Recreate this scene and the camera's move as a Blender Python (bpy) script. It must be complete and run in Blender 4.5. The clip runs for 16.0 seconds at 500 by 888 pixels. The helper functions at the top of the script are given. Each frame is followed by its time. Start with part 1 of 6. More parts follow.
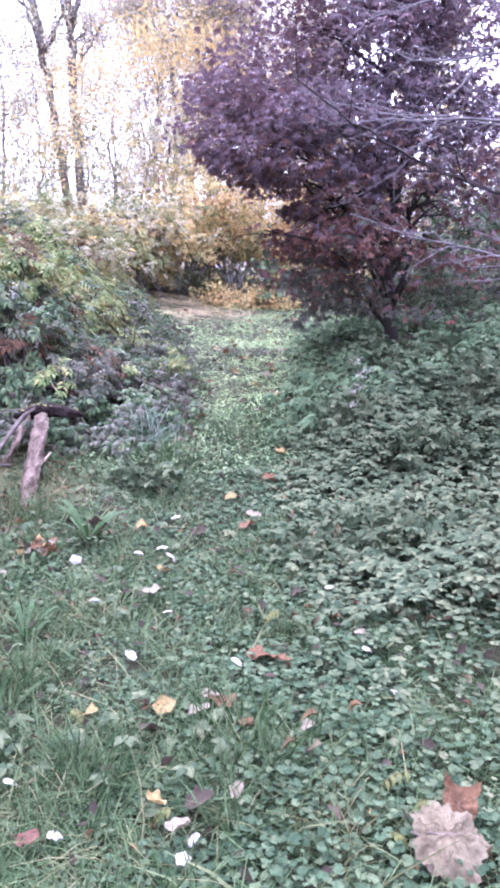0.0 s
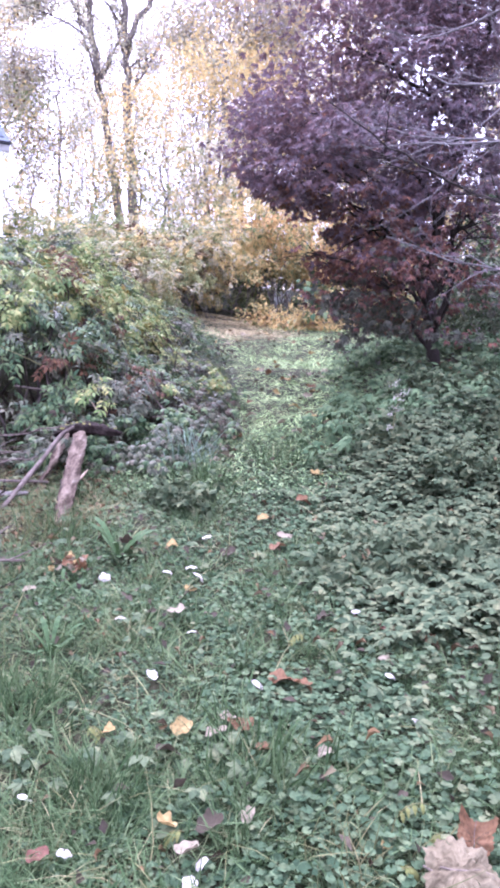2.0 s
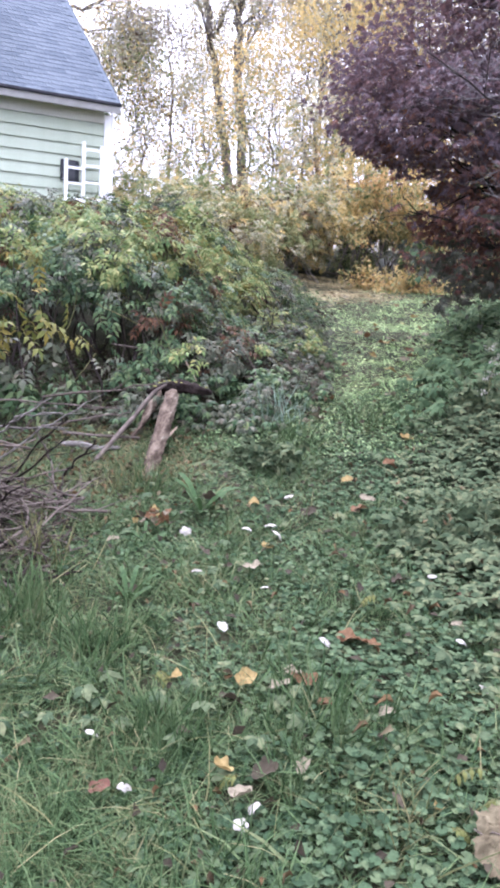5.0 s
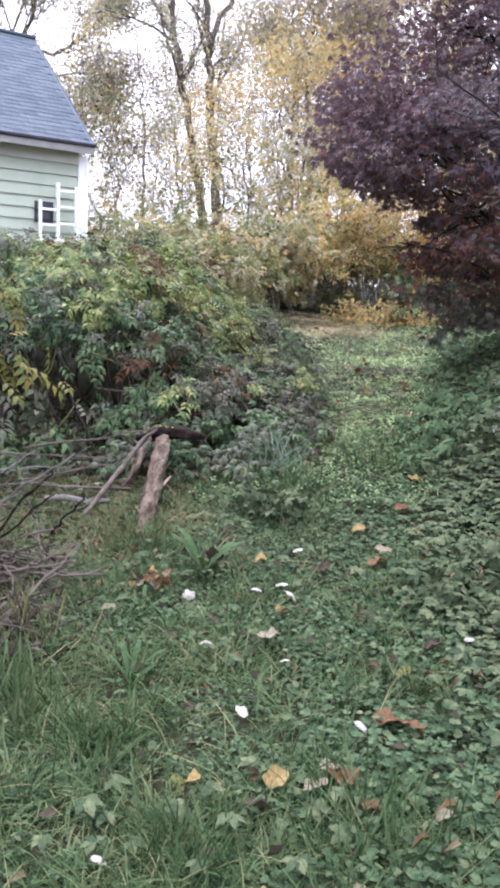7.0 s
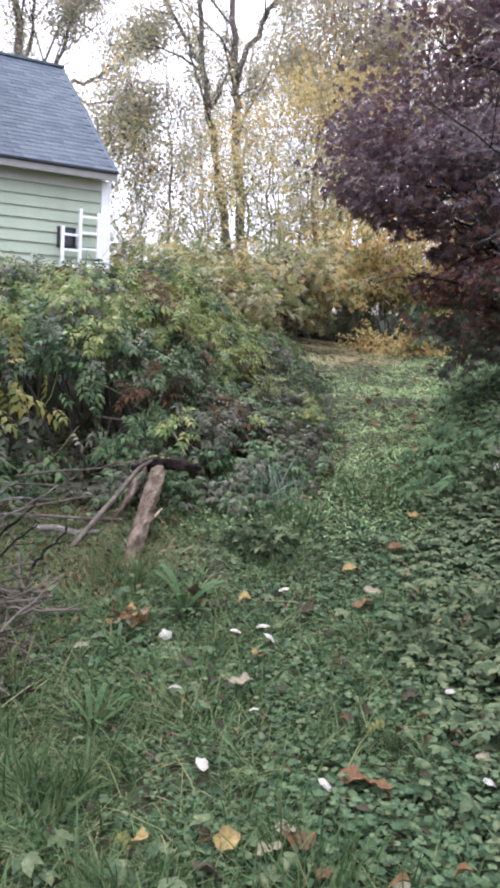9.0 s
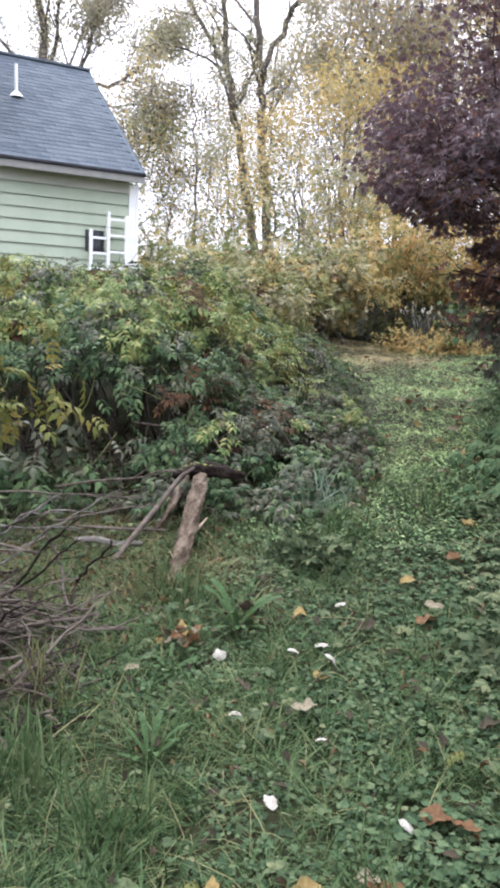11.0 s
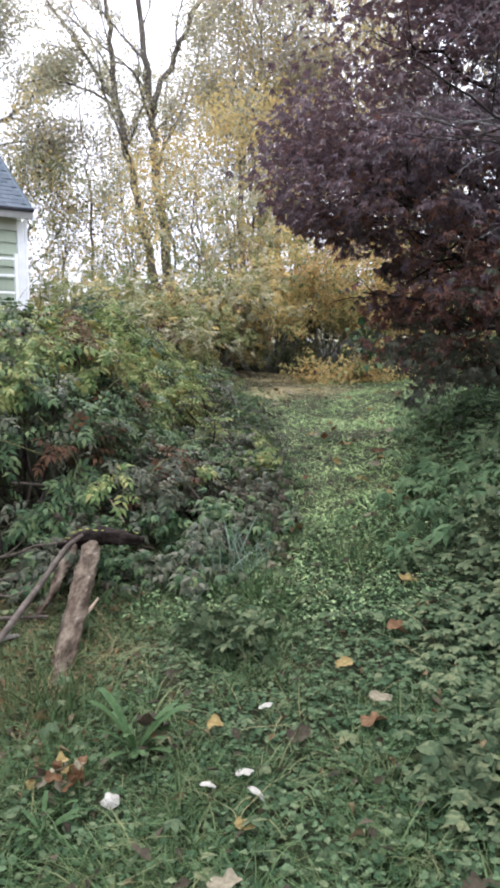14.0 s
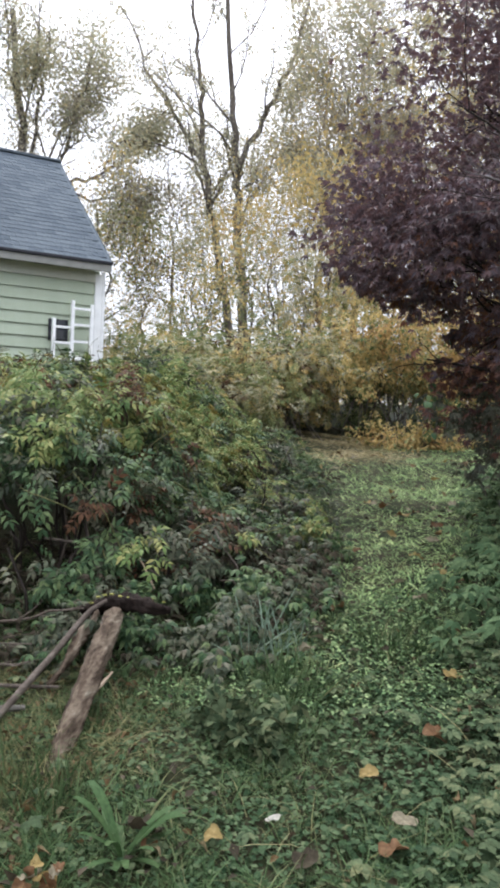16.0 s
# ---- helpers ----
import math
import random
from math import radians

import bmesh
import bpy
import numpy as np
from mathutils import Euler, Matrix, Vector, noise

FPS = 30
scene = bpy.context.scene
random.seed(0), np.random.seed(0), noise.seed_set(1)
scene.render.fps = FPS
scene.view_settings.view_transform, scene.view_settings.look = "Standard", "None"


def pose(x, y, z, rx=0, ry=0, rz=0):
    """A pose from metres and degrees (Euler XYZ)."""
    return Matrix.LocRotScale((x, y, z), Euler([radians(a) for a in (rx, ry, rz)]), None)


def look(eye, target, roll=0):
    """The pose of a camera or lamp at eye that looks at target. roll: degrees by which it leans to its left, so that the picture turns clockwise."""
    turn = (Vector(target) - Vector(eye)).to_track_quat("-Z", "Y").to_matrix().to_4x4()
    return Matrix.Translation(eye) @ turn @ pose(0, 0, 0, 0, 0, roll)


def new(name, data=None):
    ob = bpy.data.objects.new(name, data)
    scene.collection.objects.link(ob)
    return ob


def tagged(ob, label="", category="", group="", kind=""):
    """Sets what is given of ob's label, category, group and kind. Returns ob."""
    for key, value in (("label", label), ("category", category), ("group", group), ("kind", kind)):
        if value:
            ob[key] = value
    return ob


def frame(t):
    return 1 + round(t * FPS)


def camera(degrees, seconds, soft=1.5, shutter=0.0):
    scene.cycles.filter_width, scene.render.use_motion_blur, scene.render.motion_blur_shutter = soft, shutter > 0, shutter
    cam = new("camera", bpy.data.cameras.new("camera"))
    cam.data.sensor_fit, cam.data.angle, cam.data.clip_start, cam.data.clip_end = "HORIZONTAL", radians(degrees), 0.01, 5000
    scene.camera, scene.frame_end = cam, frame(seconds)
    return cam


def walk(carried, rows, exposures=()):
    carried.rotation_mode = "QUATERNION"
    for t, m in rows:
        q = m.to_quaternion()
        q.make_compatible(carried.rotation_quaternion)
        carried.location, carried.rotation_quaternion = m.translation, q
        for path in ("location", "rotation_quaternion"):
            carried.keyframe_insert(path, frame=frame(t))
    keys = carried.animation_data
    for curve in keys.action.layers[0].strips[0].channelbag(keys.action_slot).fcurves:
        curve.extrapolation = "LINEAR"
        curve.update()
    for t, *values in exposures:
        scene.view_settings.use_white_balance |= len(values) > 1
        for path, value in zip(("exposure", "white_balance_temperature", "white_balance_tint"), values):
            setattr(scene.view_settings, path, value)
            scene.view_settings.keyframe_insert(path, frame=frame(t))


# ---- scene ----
cam = camera(33.8, 16.0, 3.6)
PATH = [
    (0, (0.268, -0.209, 1.3), (0.227, 1.753, 0.914), 3.6),
    (0.5, (0.272, -0.213, 1.3), (0.216, 1.749, 0.916), 3.6),
    (1, (0.293, -0.211, 1.302), (0.261, 1.753, 0.927), 3.9),
    (1.5, (0.318, -0.209, 1.314), (0.248, 1.758, 0.958), 4.0),
    (2, (0.345, -0.207, 1.312), (0.184, 1.756, 0.966), 3.9),
    (2.5, (0.373, -0.222, 1.323), (0.126, 1.735, 0.992), 4.5),
    (3, (0.41, -0.221, 1.308), (0.126, 1.72, 0.921), 5.1),
    (3.5, (0.43, -0.231, 1.305), (0.126, 1.709, 0.924), 6.1),
    (4, (0.439, -0.226, 1.3), (0.107, 1.698, 0.869), 5.5),
    (4.5, (0.442, -0.211, 1.294), (0.098, 1.71, 0.854), 5.2),
    (4.7, (0.452, -0.212, 1.298), (0.07, 1.697, 0.841), 4.8),
    (6.8, (0.282, 0.079, 1.288), (-0.116, 2.015, 0.983), 1.9),
    (7, (0.268, 0.099, 1.28), (-0.093, 2.033, 0.921), 2.6),
    (7.5, (0.315, 0.175, 1.285), (-0.09, 2.099, 0.918), 2.8),
    (8, (0.343, 0.249, 1.301), (-0.115, 2.164, 0.952), 3.6),
    (8.5, (0.373, 0.241, 1.316), (-0.097, 2.167, 1.056), 4.2),
    (9, (0.411, 0.22, 1.318), (-0.015, 2.151, 1.015), 3.4),
    (9.5, (0.398, 0.201, 1.322), (-0.076, 2.116, 0.995), 2.5),
    (9.7, (0.385, 0.222, 1.315), (-0.109, 2.138, 1.022), 2.4),
    (11.8, (0.225, 0.518, 1.315), (-0.253, 2.436, 1.006), 2.4),
    (12, (0.238, 0.575, 1.303), (-0.232, 2.495, 1.002), 2.0),
    (12.5, (0.253, 0.692, 1.333), (-0.276, 2.602, 1.07), 4.1),
    (13, (0.28, 0.824, 1.339), (-0.156, 2.764, 1.125), 2.6),
    (13.5, (0.218, 0.954, 1.33), (-0.166, 2.911, 1.173), 1.6),
    (14, (0.181, 1.039, 1.314), (-0.106, 3.007, 1.095), -0.3),
    (14.5, (0.182, 1.058, 1.342), (-0.08, 3.03, 1.131), 2.0),
    (15, (0.247, 1.146, 1.362), (-0.21, 3.086, 1.199), 2.7),
    (15.5, (0.3, 1.234, 1.358), (-0.239, 3.152, 1.184), 1.8),
    (16, (0.283, 1.297, 1.351), (-0.18, 3.241, 1.265), 2.6),
]
walk(cam, [(t, look(eye, aim, roll)) for t, eye, aim, roll in PATH], ((0, 2.26, 5220, 49), (2.0, 2.18, 5300, 47), (2.5, 2.0, 5380, 41), (3.5, 1.90, 5520, 35), (4.7, 1.8, 5620, 30), (7, 1.5, 5780, 26), (7.5, 1.56, 5800, 25), (8.0, 1.47, 5830, 24), (8.6, 1.25, 5870, 22), (9.5, 1.34, 5960, 20), (12.0, 1.17, 6060, 17), (12.5, 1.04, 6040, 17), (13.0, 1.24, 6020, 17), (13.5, 1.06, 6020, 16), (13.9, 1.12, 6030, 16), (14.6, 1.42, 5980, 16), (15.0, 0.98, 6000, 15), (15.5, 0.94, 6080, 14), (16, 0.84, 6150, 13)))

# ---- world, sun ----
world = bpy.data.worlds.new("overcast_sky")
scene.world = world
world.use_nodes = True
wn, wl = world.node_tree.nodes, world.node_tree.links
wn.clear()
w_out = wn.new("ShaderNodeOutputWorld")
w_bg = wn.new("ShaderNodeBackground")
w_sky = wn.new("ShaderNodeTexSky")
w_sky.sky_type = "NISHITA"
w_sky.sun_disc = False
w_sky.sun_elevation = radians(38)
w_sky.sun_rotation = radians(-20)
w_dim = wn.new("ShaderNodeVectorMath")
w_dim.operation = "SCALE"
w_dim.inputs["Scale"].default_value = 0.12
w_cloud = wn.new("ShaderNodeTexNoise")
w_cloud.inputs["Scale"].default_value = 2.2
w_cloud.inputs["Detail"].default_value = 5
w_ramp = wn.new("ShaderNodeValToRGB")
w_ramp.color_ramp.elements[0].color = (0.80, 0.83, 0.90, 1)
w_ramp.color_ramp.elements[1].color = (1.0, 1.0, 1.02, 1)
w_mix = wn.new("ShaderNodeMix")
w_mix.data_type = "RGBA"
w_mix.inputs[0].default_value = 0.88
w_tex = wn.new("ShaderNodeTexCoord")
w_sep = wn.new("ShaderNodeSeparateXYZ")
w_up = wn.new("ShaderNodeMath")
w_up.operation = "MAXIMUM"
w_up.inputs[1].default_value = 0.0
w_grad = wn.new("ShaderNodeMath")  # an overcast sky is three times as bright overhead as at the horizon
w_grad.operation = "MULTIPLY_ADD"
w_grad.inputs[1].default_value = 2.05
w_grad.inputs[2].default_value = 0.58
wl.new(w_tex.outputs["Generated"], w_sep.inputs[0])
wl.new(w_sep.outputs[2], w_up.inputs[0])
wl.new(w_up.outputs[0], w_grad.inputs[0])
wl.new(w_grad.outputs[0], w_bg.inputs["Strength"])
wl.new(w_sky.outputs[0], w_dim.inputs[0])
wl.new(w_dim.outputs[0], w_mix.inputs[6])
wl.new(w_cloud.outputs[0], w_ramp.inputs[0])
wl.new(w_ramp.outputs[0], w_mix.inputs[7])
wl.new(w_mix.outputs[2], w_bg.inputs["Color"])
wl.new(w_bg.outputs[0], w_out.inputs[0])

sun = new("sun", bpy.data.lights.new("sun", "SUN"))
sun.data.energy = 1.5
sun.data.angle = radians(20)
sun.data.color = (1.0, 0.95, 0.88)
sun.matrix_world = look((-8, 20, 22), (0, 6, 0))

# ---- materials ----


def nodes_of(name):
    mat = bpy.data.materials.new(name)
    mat.use_nodes = True
    nt = mat.node_tree
    nt.nodes.clear()
    return mat, nt.nodes, nt.links


def ramp_node(n, stops, mode="LINEAR"):
    r = n.new("ShaderNodeValToRGB")
    r.color_ramp.interpolation = mode
    e = r.color_ramp.elements
    while len(e) < len(stops):
        e.new(0.5)
    for el, (p, c) in zip(e, stops):
        el.position, el.color = p, (*c, 1)
    return r


def leaf_material(name, colours, rough=0.55, thin=0.3, patch=0.55, patch_size=2.0, gloss=0.08):
    """Foliage: colour by leaf, shifted by patches and a fine mottle; lets some light through."""
    mat, n, l = nodes_of(name)
    out = n.new("ShaderNodeOutputMaterial")
    geo = n.new("ShaderNodeNewGeometry")
    tex = n.new("ShaderNodeTexCoord")
    big = n.new("ShaderNodeTexNoise")
    big.inputs["Scale"].default_value = patch_size
    big.inputs["Detail"].default_value = 3
    l.new(tex.outputs["Object"], big.inputs["Vector"])
    blend = n.new("ShaderNodeMix")
    blend.inputs[0].default_value = patch
    l.new(geo.outputs["Random Per Island"], blend.inputs[2])
    l.new(big.outputs[0], blend.inputs[3])
    k = len(colours)
    r = ramp_node(n, [(0.12 + 0.76 * i / max(1, k - 1), c) for i, c in enumerate(colours)])
    l.new(blend.outputs[0], r.inputs[0])
    fine = n.new("ShaderNodeTexNoise")
    fine.inputs["Scale"].default_value = 90
    fine.inputs["Detail"].default_value = 2
    l.new(tex.outputs["Object"], fine.inputs["Vector"])
    mot = ramp_node(n, [(0.3, (0.7, 0.7, 0.7)), (0.7, (1.15, 1.15, 1.15))])
    l.new(fine.outputs[0], mot.inputs[0])
    mul = n.new("ShaderNodeMix")
    mul.data_type, mul.blend_type = "RGBA", "MULTIPLY"
    mul.inputs[0].default_value = 1
    l.new(r.outputs[0], mul.inputs[6])
    l.new(mot.outputs[0], mul.inputs[7])
    p = n.new("ShaderNodeBsdfPrincipled")
    p.inputs["Roughness"].default_value = rough
    p.inputs["Specular IOR Level"].default_value = gloss
    l.new(mul.outputs[2], p.inputs["Base Color"])
    tr = n.new("ShaderNodeBsdfTranslucent")
    l.new(mul.outputs[2], tr.inputs["Color"])
    mx = n.new("ShaderNodeMixShader")
    mx.inputs[0].default_value = thin
    l.new(p.outputs[0], mx.inputs[1])
    l.new(tr.outputs[0], mx.inputs[2])
    l.new(mx.outputs[0], out.inputs["Surface"])
    return mat


def rough_material(name, colours, scale=6.0, stretch=(1, 1, 1), rough=0.85, bump=0.4, fine=60.0, metal=0.0, per_piece=0.0, gloss=0.06):
    """A solid surface: colour by two scales of noise, fine relief, and a shade of its own for each piece."""
    mat, n, l = nodes_of(name)
    out = n.new("ShaderNodeOutputMaterial")
    tex = n.new("ShaderNodeTexCoord")
    mp = n.new("ShaderNodeMapping")
    mp.inputs["Scale"].default_value = stretch
    l.new(tex.outputs["Object"], mp.inputs["Vector"])
    a = n.new("ShaderNodeTexNoise")
    a.inputs["Scale"].default_value = scale
    a.inputs["Detail"].default_value = 6
    b = n.new("ShaderNodeTexNoise")
    b.inputs["Scale"].default_value = fine
    b.inputs["Detail"].default_value = 4
    l.new(mp.outputs[0], a.inputs["Vector"])
    l.new(mp.outputs[0], b.inputs["Vector"])
    mx = n.new("ShaderNodeMix")
    mx.inputs[0].default_value = 0.4
    l.new(a.outputs[0], mx.inputs[2])
    l.new(b.outputs[0], mx.inputs[3])
    k = len(colours)
    r = ramp_node(n, [(0.3 + 0.4 * i / max(1, k - 1), c) for i, c in enumerate(colours)])
    info = n.new("ShaderNodeObjectInfo")
    sh = n.new("ShaderNodeMath")
    sh.operation = "MULTIPLY_ADD"
    sh.inputs[1].default_value = per_piece
    l.new(info.outputs["Random"], sh.inputs[0])
    l.new(mx.outputs[0], sh.inputs[2])
    sub = n.new("ShaderNodeMath")
    sub.operation = "SUBTRACT"
    sub.inputs[1].default_value = per_piece / 2
    l.new(sh.outputs[0], sub.inputs[0])
    l.new(sub.outputs[0], r.inputs[0])
    p = n.new("ShaderNodeBsdfPrincipled")
    p.inputs["Roughness"].default_value = rough
    p.inputs["Metallic"].default_value = metal
    p.inputs["Specular IOR Level"].default_value = gloss
    l.new(r.outputs[0], p.inputs["Base Color"])
    bp = n.new("ShaderNodeBump")
    bp.inputs["Strength"].default_value = bump
    bp.inputs["Distance"].default_value = 0.02
    l.new(mx.outputs[0], bp.inputs["Height"])
    l.new(bp.outputs[0], p.inputs["Normal"])
    l.new(p.outputs[0], out.inputs["Surface"])
    return mat


M_soil = rough_material("mossy_soil_and_litter", [(0.006, 0.008, 0.004), (0.013, 0.020, 0.007), (0.026, 0.024, 0.013), (0.020, 0.034, 0.012)], 3.0, fine=40, bump=0.8)
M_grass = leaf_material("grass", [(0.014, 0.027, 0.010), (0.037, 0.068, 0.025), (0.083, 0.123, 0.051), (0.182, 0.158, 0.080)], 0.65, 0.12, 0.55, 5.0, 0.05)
# Path turf: paler by itself, and lifted further in colour for open-sky light
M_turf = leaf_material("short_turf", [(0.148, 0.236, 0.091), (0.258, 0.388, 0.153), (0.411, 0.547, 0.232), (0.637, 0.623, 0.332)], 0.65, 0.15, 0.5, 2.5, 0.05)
M_straw = leaf_material("dry_grass", [(0.044, 0.052, 0.020), (0.112, 0.114, 0.046), (0.210, 0.190, 0.096)], 0.7, 0.15, 0.4, 6.0)
M_tan = leaf_material("withered_turf", [(0.26, 0.22, 0.12), (0.37, 0.31, 0.17), (0.44, 0.37, 0.22)], 0.7, 0.2)
M_ivy = leaf_material("round_leaves", [(0.022, 0.042, 0.021), (0.040, 0.067, 0.033), (0.064, 0.096, 0.048), (0.090, 0.116, 0.056)], 0.75, 0.10, 0.35, 2.5, 0.03)
# Herb green lightened in colour to make up for the maple's shade
M_herblift = leaf_material("lightened_herb_leaves", [(0.032, 0.062, 0.028), (0.060, 0.100, 0.046), (0.095, 0.142, 0.066), (0.128, 0.165, 0.080)], 0.7, 0.15, 0.4, 1.8, 0.04)
M_fresh = leaf_material("fresh_green_leaves", [(0.020, 0.043, 0.019), (0.041, 0.071, 0.033), (0.070, 0.106, 0.052), (0.113, 0.135, 0.069)], 0.7, 0.12, 0.35, 2.5, 0.04)
# Clover colour lifted along with the turf for the brighter path
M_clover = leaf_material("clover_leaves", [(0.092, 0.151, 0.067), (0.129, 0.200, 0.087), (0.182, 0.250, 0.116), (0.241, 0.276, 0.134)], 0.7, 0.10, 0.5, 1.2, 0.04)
M_herb = leaf_material("pointed_leaves", [(0.022, 0.039, 0.020), (0.046, 0.067, 0.034), (0.081, 0.102, 0.052), (0.117, 0.124, 0.062)], 0.75, 0.10, 0.4, 1.8, 0.03)
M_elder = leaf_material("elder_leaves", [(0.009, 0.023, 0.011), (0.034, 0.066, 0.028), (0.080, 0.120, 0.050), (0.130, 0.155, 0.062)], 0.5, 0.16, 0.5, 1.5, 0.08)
M_silver = leaf_material("grey_green_leaves", [(0.022, 0.031, 0.018), (0.048, 0.060, 0.034), (0.090, 0.098, 0.059), (0.078, 0.066, 0.042)], 0.5, 0.2, 0.35, 2.0, 0.12)
M_rust = leaf_material("rusty_leaves", [(0.037, 0.021, 0.012), (0.080, 0.041, 0.022), (0.127, 0.069, 0.034)], 0.6, 0.25, 0.3, 2.0)
M_yellowing = leaf_material("yellowing_leaves", [(0.040, 0.069, 0.022), (0.089, 0.105, 0.027), (0.170, 0.133, 0.031), (0.196, 0.105, 0.025)], 0.5, 0.25, 0.75, 2.2)
# Woodland leaf colours, paled and greyed to carry haze and backlight
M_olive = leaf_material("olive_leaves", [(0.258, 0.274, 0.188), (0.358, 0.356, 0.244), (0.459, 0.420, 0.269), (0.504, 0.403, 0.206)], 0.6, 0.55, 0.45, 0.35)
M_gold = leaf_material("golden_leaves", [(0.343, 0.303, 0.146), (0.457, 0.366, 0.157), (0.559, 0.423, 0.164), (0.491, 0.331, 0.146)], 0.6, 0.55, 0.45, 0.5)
M_hazebeige = leaf_material("haze_beige_leaves", [(0.220, 0.205, 0.165), (0.300, 0.275, 0.215), (0.370, 0.330, 0.245), (0.330, 0.270, 0.190)], 0.6, 0.5, 0.45, 0.5)
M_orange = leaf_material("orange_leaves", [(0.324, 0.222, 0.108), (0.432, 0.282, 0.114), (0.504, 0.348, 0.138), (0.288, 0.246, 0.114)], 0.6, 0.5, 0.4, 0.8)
M_hedge = leaf_material("hedge_leaves", [(0.069, 0.106, 0.041), (0.142, 0.180, 0.070), (0.240, 0.242, 0.096), (0.310, 0.253, 0.109)], 0.5, 0.28, 0.55, 0.9, 0.12)
M_bankolive = leaf_material("bank_olive_leaves", [(0.051, 0.094, 0.031), (0.119, 0.174, 0.055), (0.209, 0.233, 0.079), (0.297, 0.248, 0.094)], 0.55, 0.25, 0.45, 1.2, 0.10)
M_maple = leaf_material("purple_leaves", [(0.062, 0.052, 0.066), (0.096, 0.070, 0.082), (0.138, 0.080, 0.080), (0.176, 0.096, 0.074)], 0.45, 0.36, 0.6, 0.7, 0.30)
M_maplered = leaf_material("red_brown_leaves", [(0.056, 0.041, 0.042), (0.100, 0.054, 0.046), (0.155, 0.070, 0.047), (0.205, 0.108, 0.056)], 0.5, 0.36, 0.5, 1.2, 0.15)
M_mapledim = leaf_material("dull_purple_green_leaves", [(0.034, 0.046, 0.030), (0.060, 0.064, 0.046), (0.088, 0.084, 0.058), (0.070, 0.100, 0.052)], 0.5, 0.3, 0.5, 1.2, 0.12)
M_bare = rough_material("pale_grey_twigs", [(0.060, 0.054, 0.052), (0.110, 0.100, 0.096), (0.180, 0.168, 0.160)], 18, rough=0.75)
M_bark = rough_material("grey_bark", [(0.060, 0.050, 0.042), (0.120, 0.105, 0.088), (0.200, 0.180, 0.155)], 9, (1, 1, 0.25), bump=0.8)
M_darkbark = rough_material("dark_bark", [(0.012, 0.010, 0.008), (0.026, 0.021, 0.018), (0.049, 0.039, 0.033)], 12, (1, 1, 0.3), bump=0.7)
M_twig = rough_material("grey_twigs", [(0.040, 0.031, 0.026), (0.080, 0.066, 0.053), (0.137, 0.114, 0.094)], 14, rough=0.8, bump=0.8)
M_stick = rough_material("weathered_sticks", [(0.022, 0.017, 0.013), (0.056, 0.044, 0.034), (0.115, 0.096, 0.078)], 16, rough=0.85, per_piece=0.5)
M_log = rough_material("peeling_brown_bark", [(0.011, 0.009, 0.007), (0.059, 0.043, 0.030), (0.119, 0.094, 0.068), (0.204, 0.185, 0.141)], 20, (1.0, 0.30, 1.0), bump=1.0, fine=75)
M_cutwood = rough_material("pale_split_wood", [(0.186, 0.136, 0.093), (0.285, 0.229, 0.167)], 30, (1, 1, 0.2))
M_rot = rough_material("black_rotten_wood", [(0.005, 0.004, 0.003), (0.015, 0.011, 0.009), (0.033, 0.024, 0.018)], 20, bump=1.0)
M_siding = rough_material("pale_green_paint", [(0.310, 0.360, 0.265), (0.350, 0.402, 0.300), (0.380, 0.430, 0.328)], 3, (1, 1, 0.4), rough=0.6, bump=0.1, per_piece=0.15, gloss=0.3)
# Fascia greyed in its colour for the shade below the roof edge
M_fascia = rough_material("shade_grey_fascia", [(0.20, 0.20, 0.185), (0.25, 0.25, 0.23), (0.29, 0.29, 0.27)], 5, rough=0.7, bump=0.1, gloss=0.1)
M_eave = rough_material("beige_paint", [(0.44, 0.45, 0.39), (0.50, 0.51, 0.44), (0.54, 0.55, 0.48)], 5, rough=0.6, bump=0.1, gloss=0.2)
M_white = rough_material("white_paint", [(0.68, 0.69, 0.68), (0.78, 0.79, 0.78), (0.83, 0.83, 0.81)], 5, rough=0.5, bump=0.1, gloss=0.4)
M_shingle = rough_material("grey_blue_shingles", [(0.056, 0.070, 0.085), (0.083, 0.100, 0.116), (0.113, 0.133, 0.148)], 12, rough=0.9, bump=0.5, fine=120, per_piece=0.22)
M_drip = rough_material("dark_drip_edge", [(0.02, 0.02, 0.024), (0.05, 0.05, 0.056)], 8, rough=0.5)
M_pane = rough_material("dark_window_glass", [(0.02, 0.024, 0.028), (0.04, 0.045, 0.05)], 2, rough=0.08, bump=0, gloss=0.5)
M_leafpale = leaf_material("pale_fallen_leaf", [(0.244, 0.225, 0.185), (0.318, 0.299, 0.251), (0.370, 0.355, 0.310)], 0.6, 0.15, 0.8, 30)
M_leaftan = leaf_material("tan_fallen_leaf", [(0.115, 0.098, 0.062), (0.165, 0.142, 0.094), (0.225, 0.195, 0.135)], 0.65, 0.15, 0.8, 30)
M_leafrust = leaf_material("rust_fallen_leaf", [(0.040, 0.021, 0.011), (0.096, 0.052, 0.024), (0.165, 0.098, 0.050)], 0.6, 0.15, 0.8, 30)
M_leafyellow = leaf_material("yellow_fallen_leaf", [(0.120, 0.085, 0.036), (0.215, 0.155, 0.058), (0.320, 0.245, 0.110)], 0.6, 0.25, 0.8, 60)
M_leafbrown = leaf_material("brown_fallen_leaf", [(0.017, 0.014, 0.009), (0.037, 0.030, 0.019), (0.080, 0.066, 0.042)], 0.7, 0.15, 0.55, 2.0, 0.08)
M_leafred = leaf_material("red_fallen_leaf", [(0.073, 0.032, 0.021), (0.109, 0.054, 0.035), (0.134, 0.081, 0.052)], 0.6, 0.2)
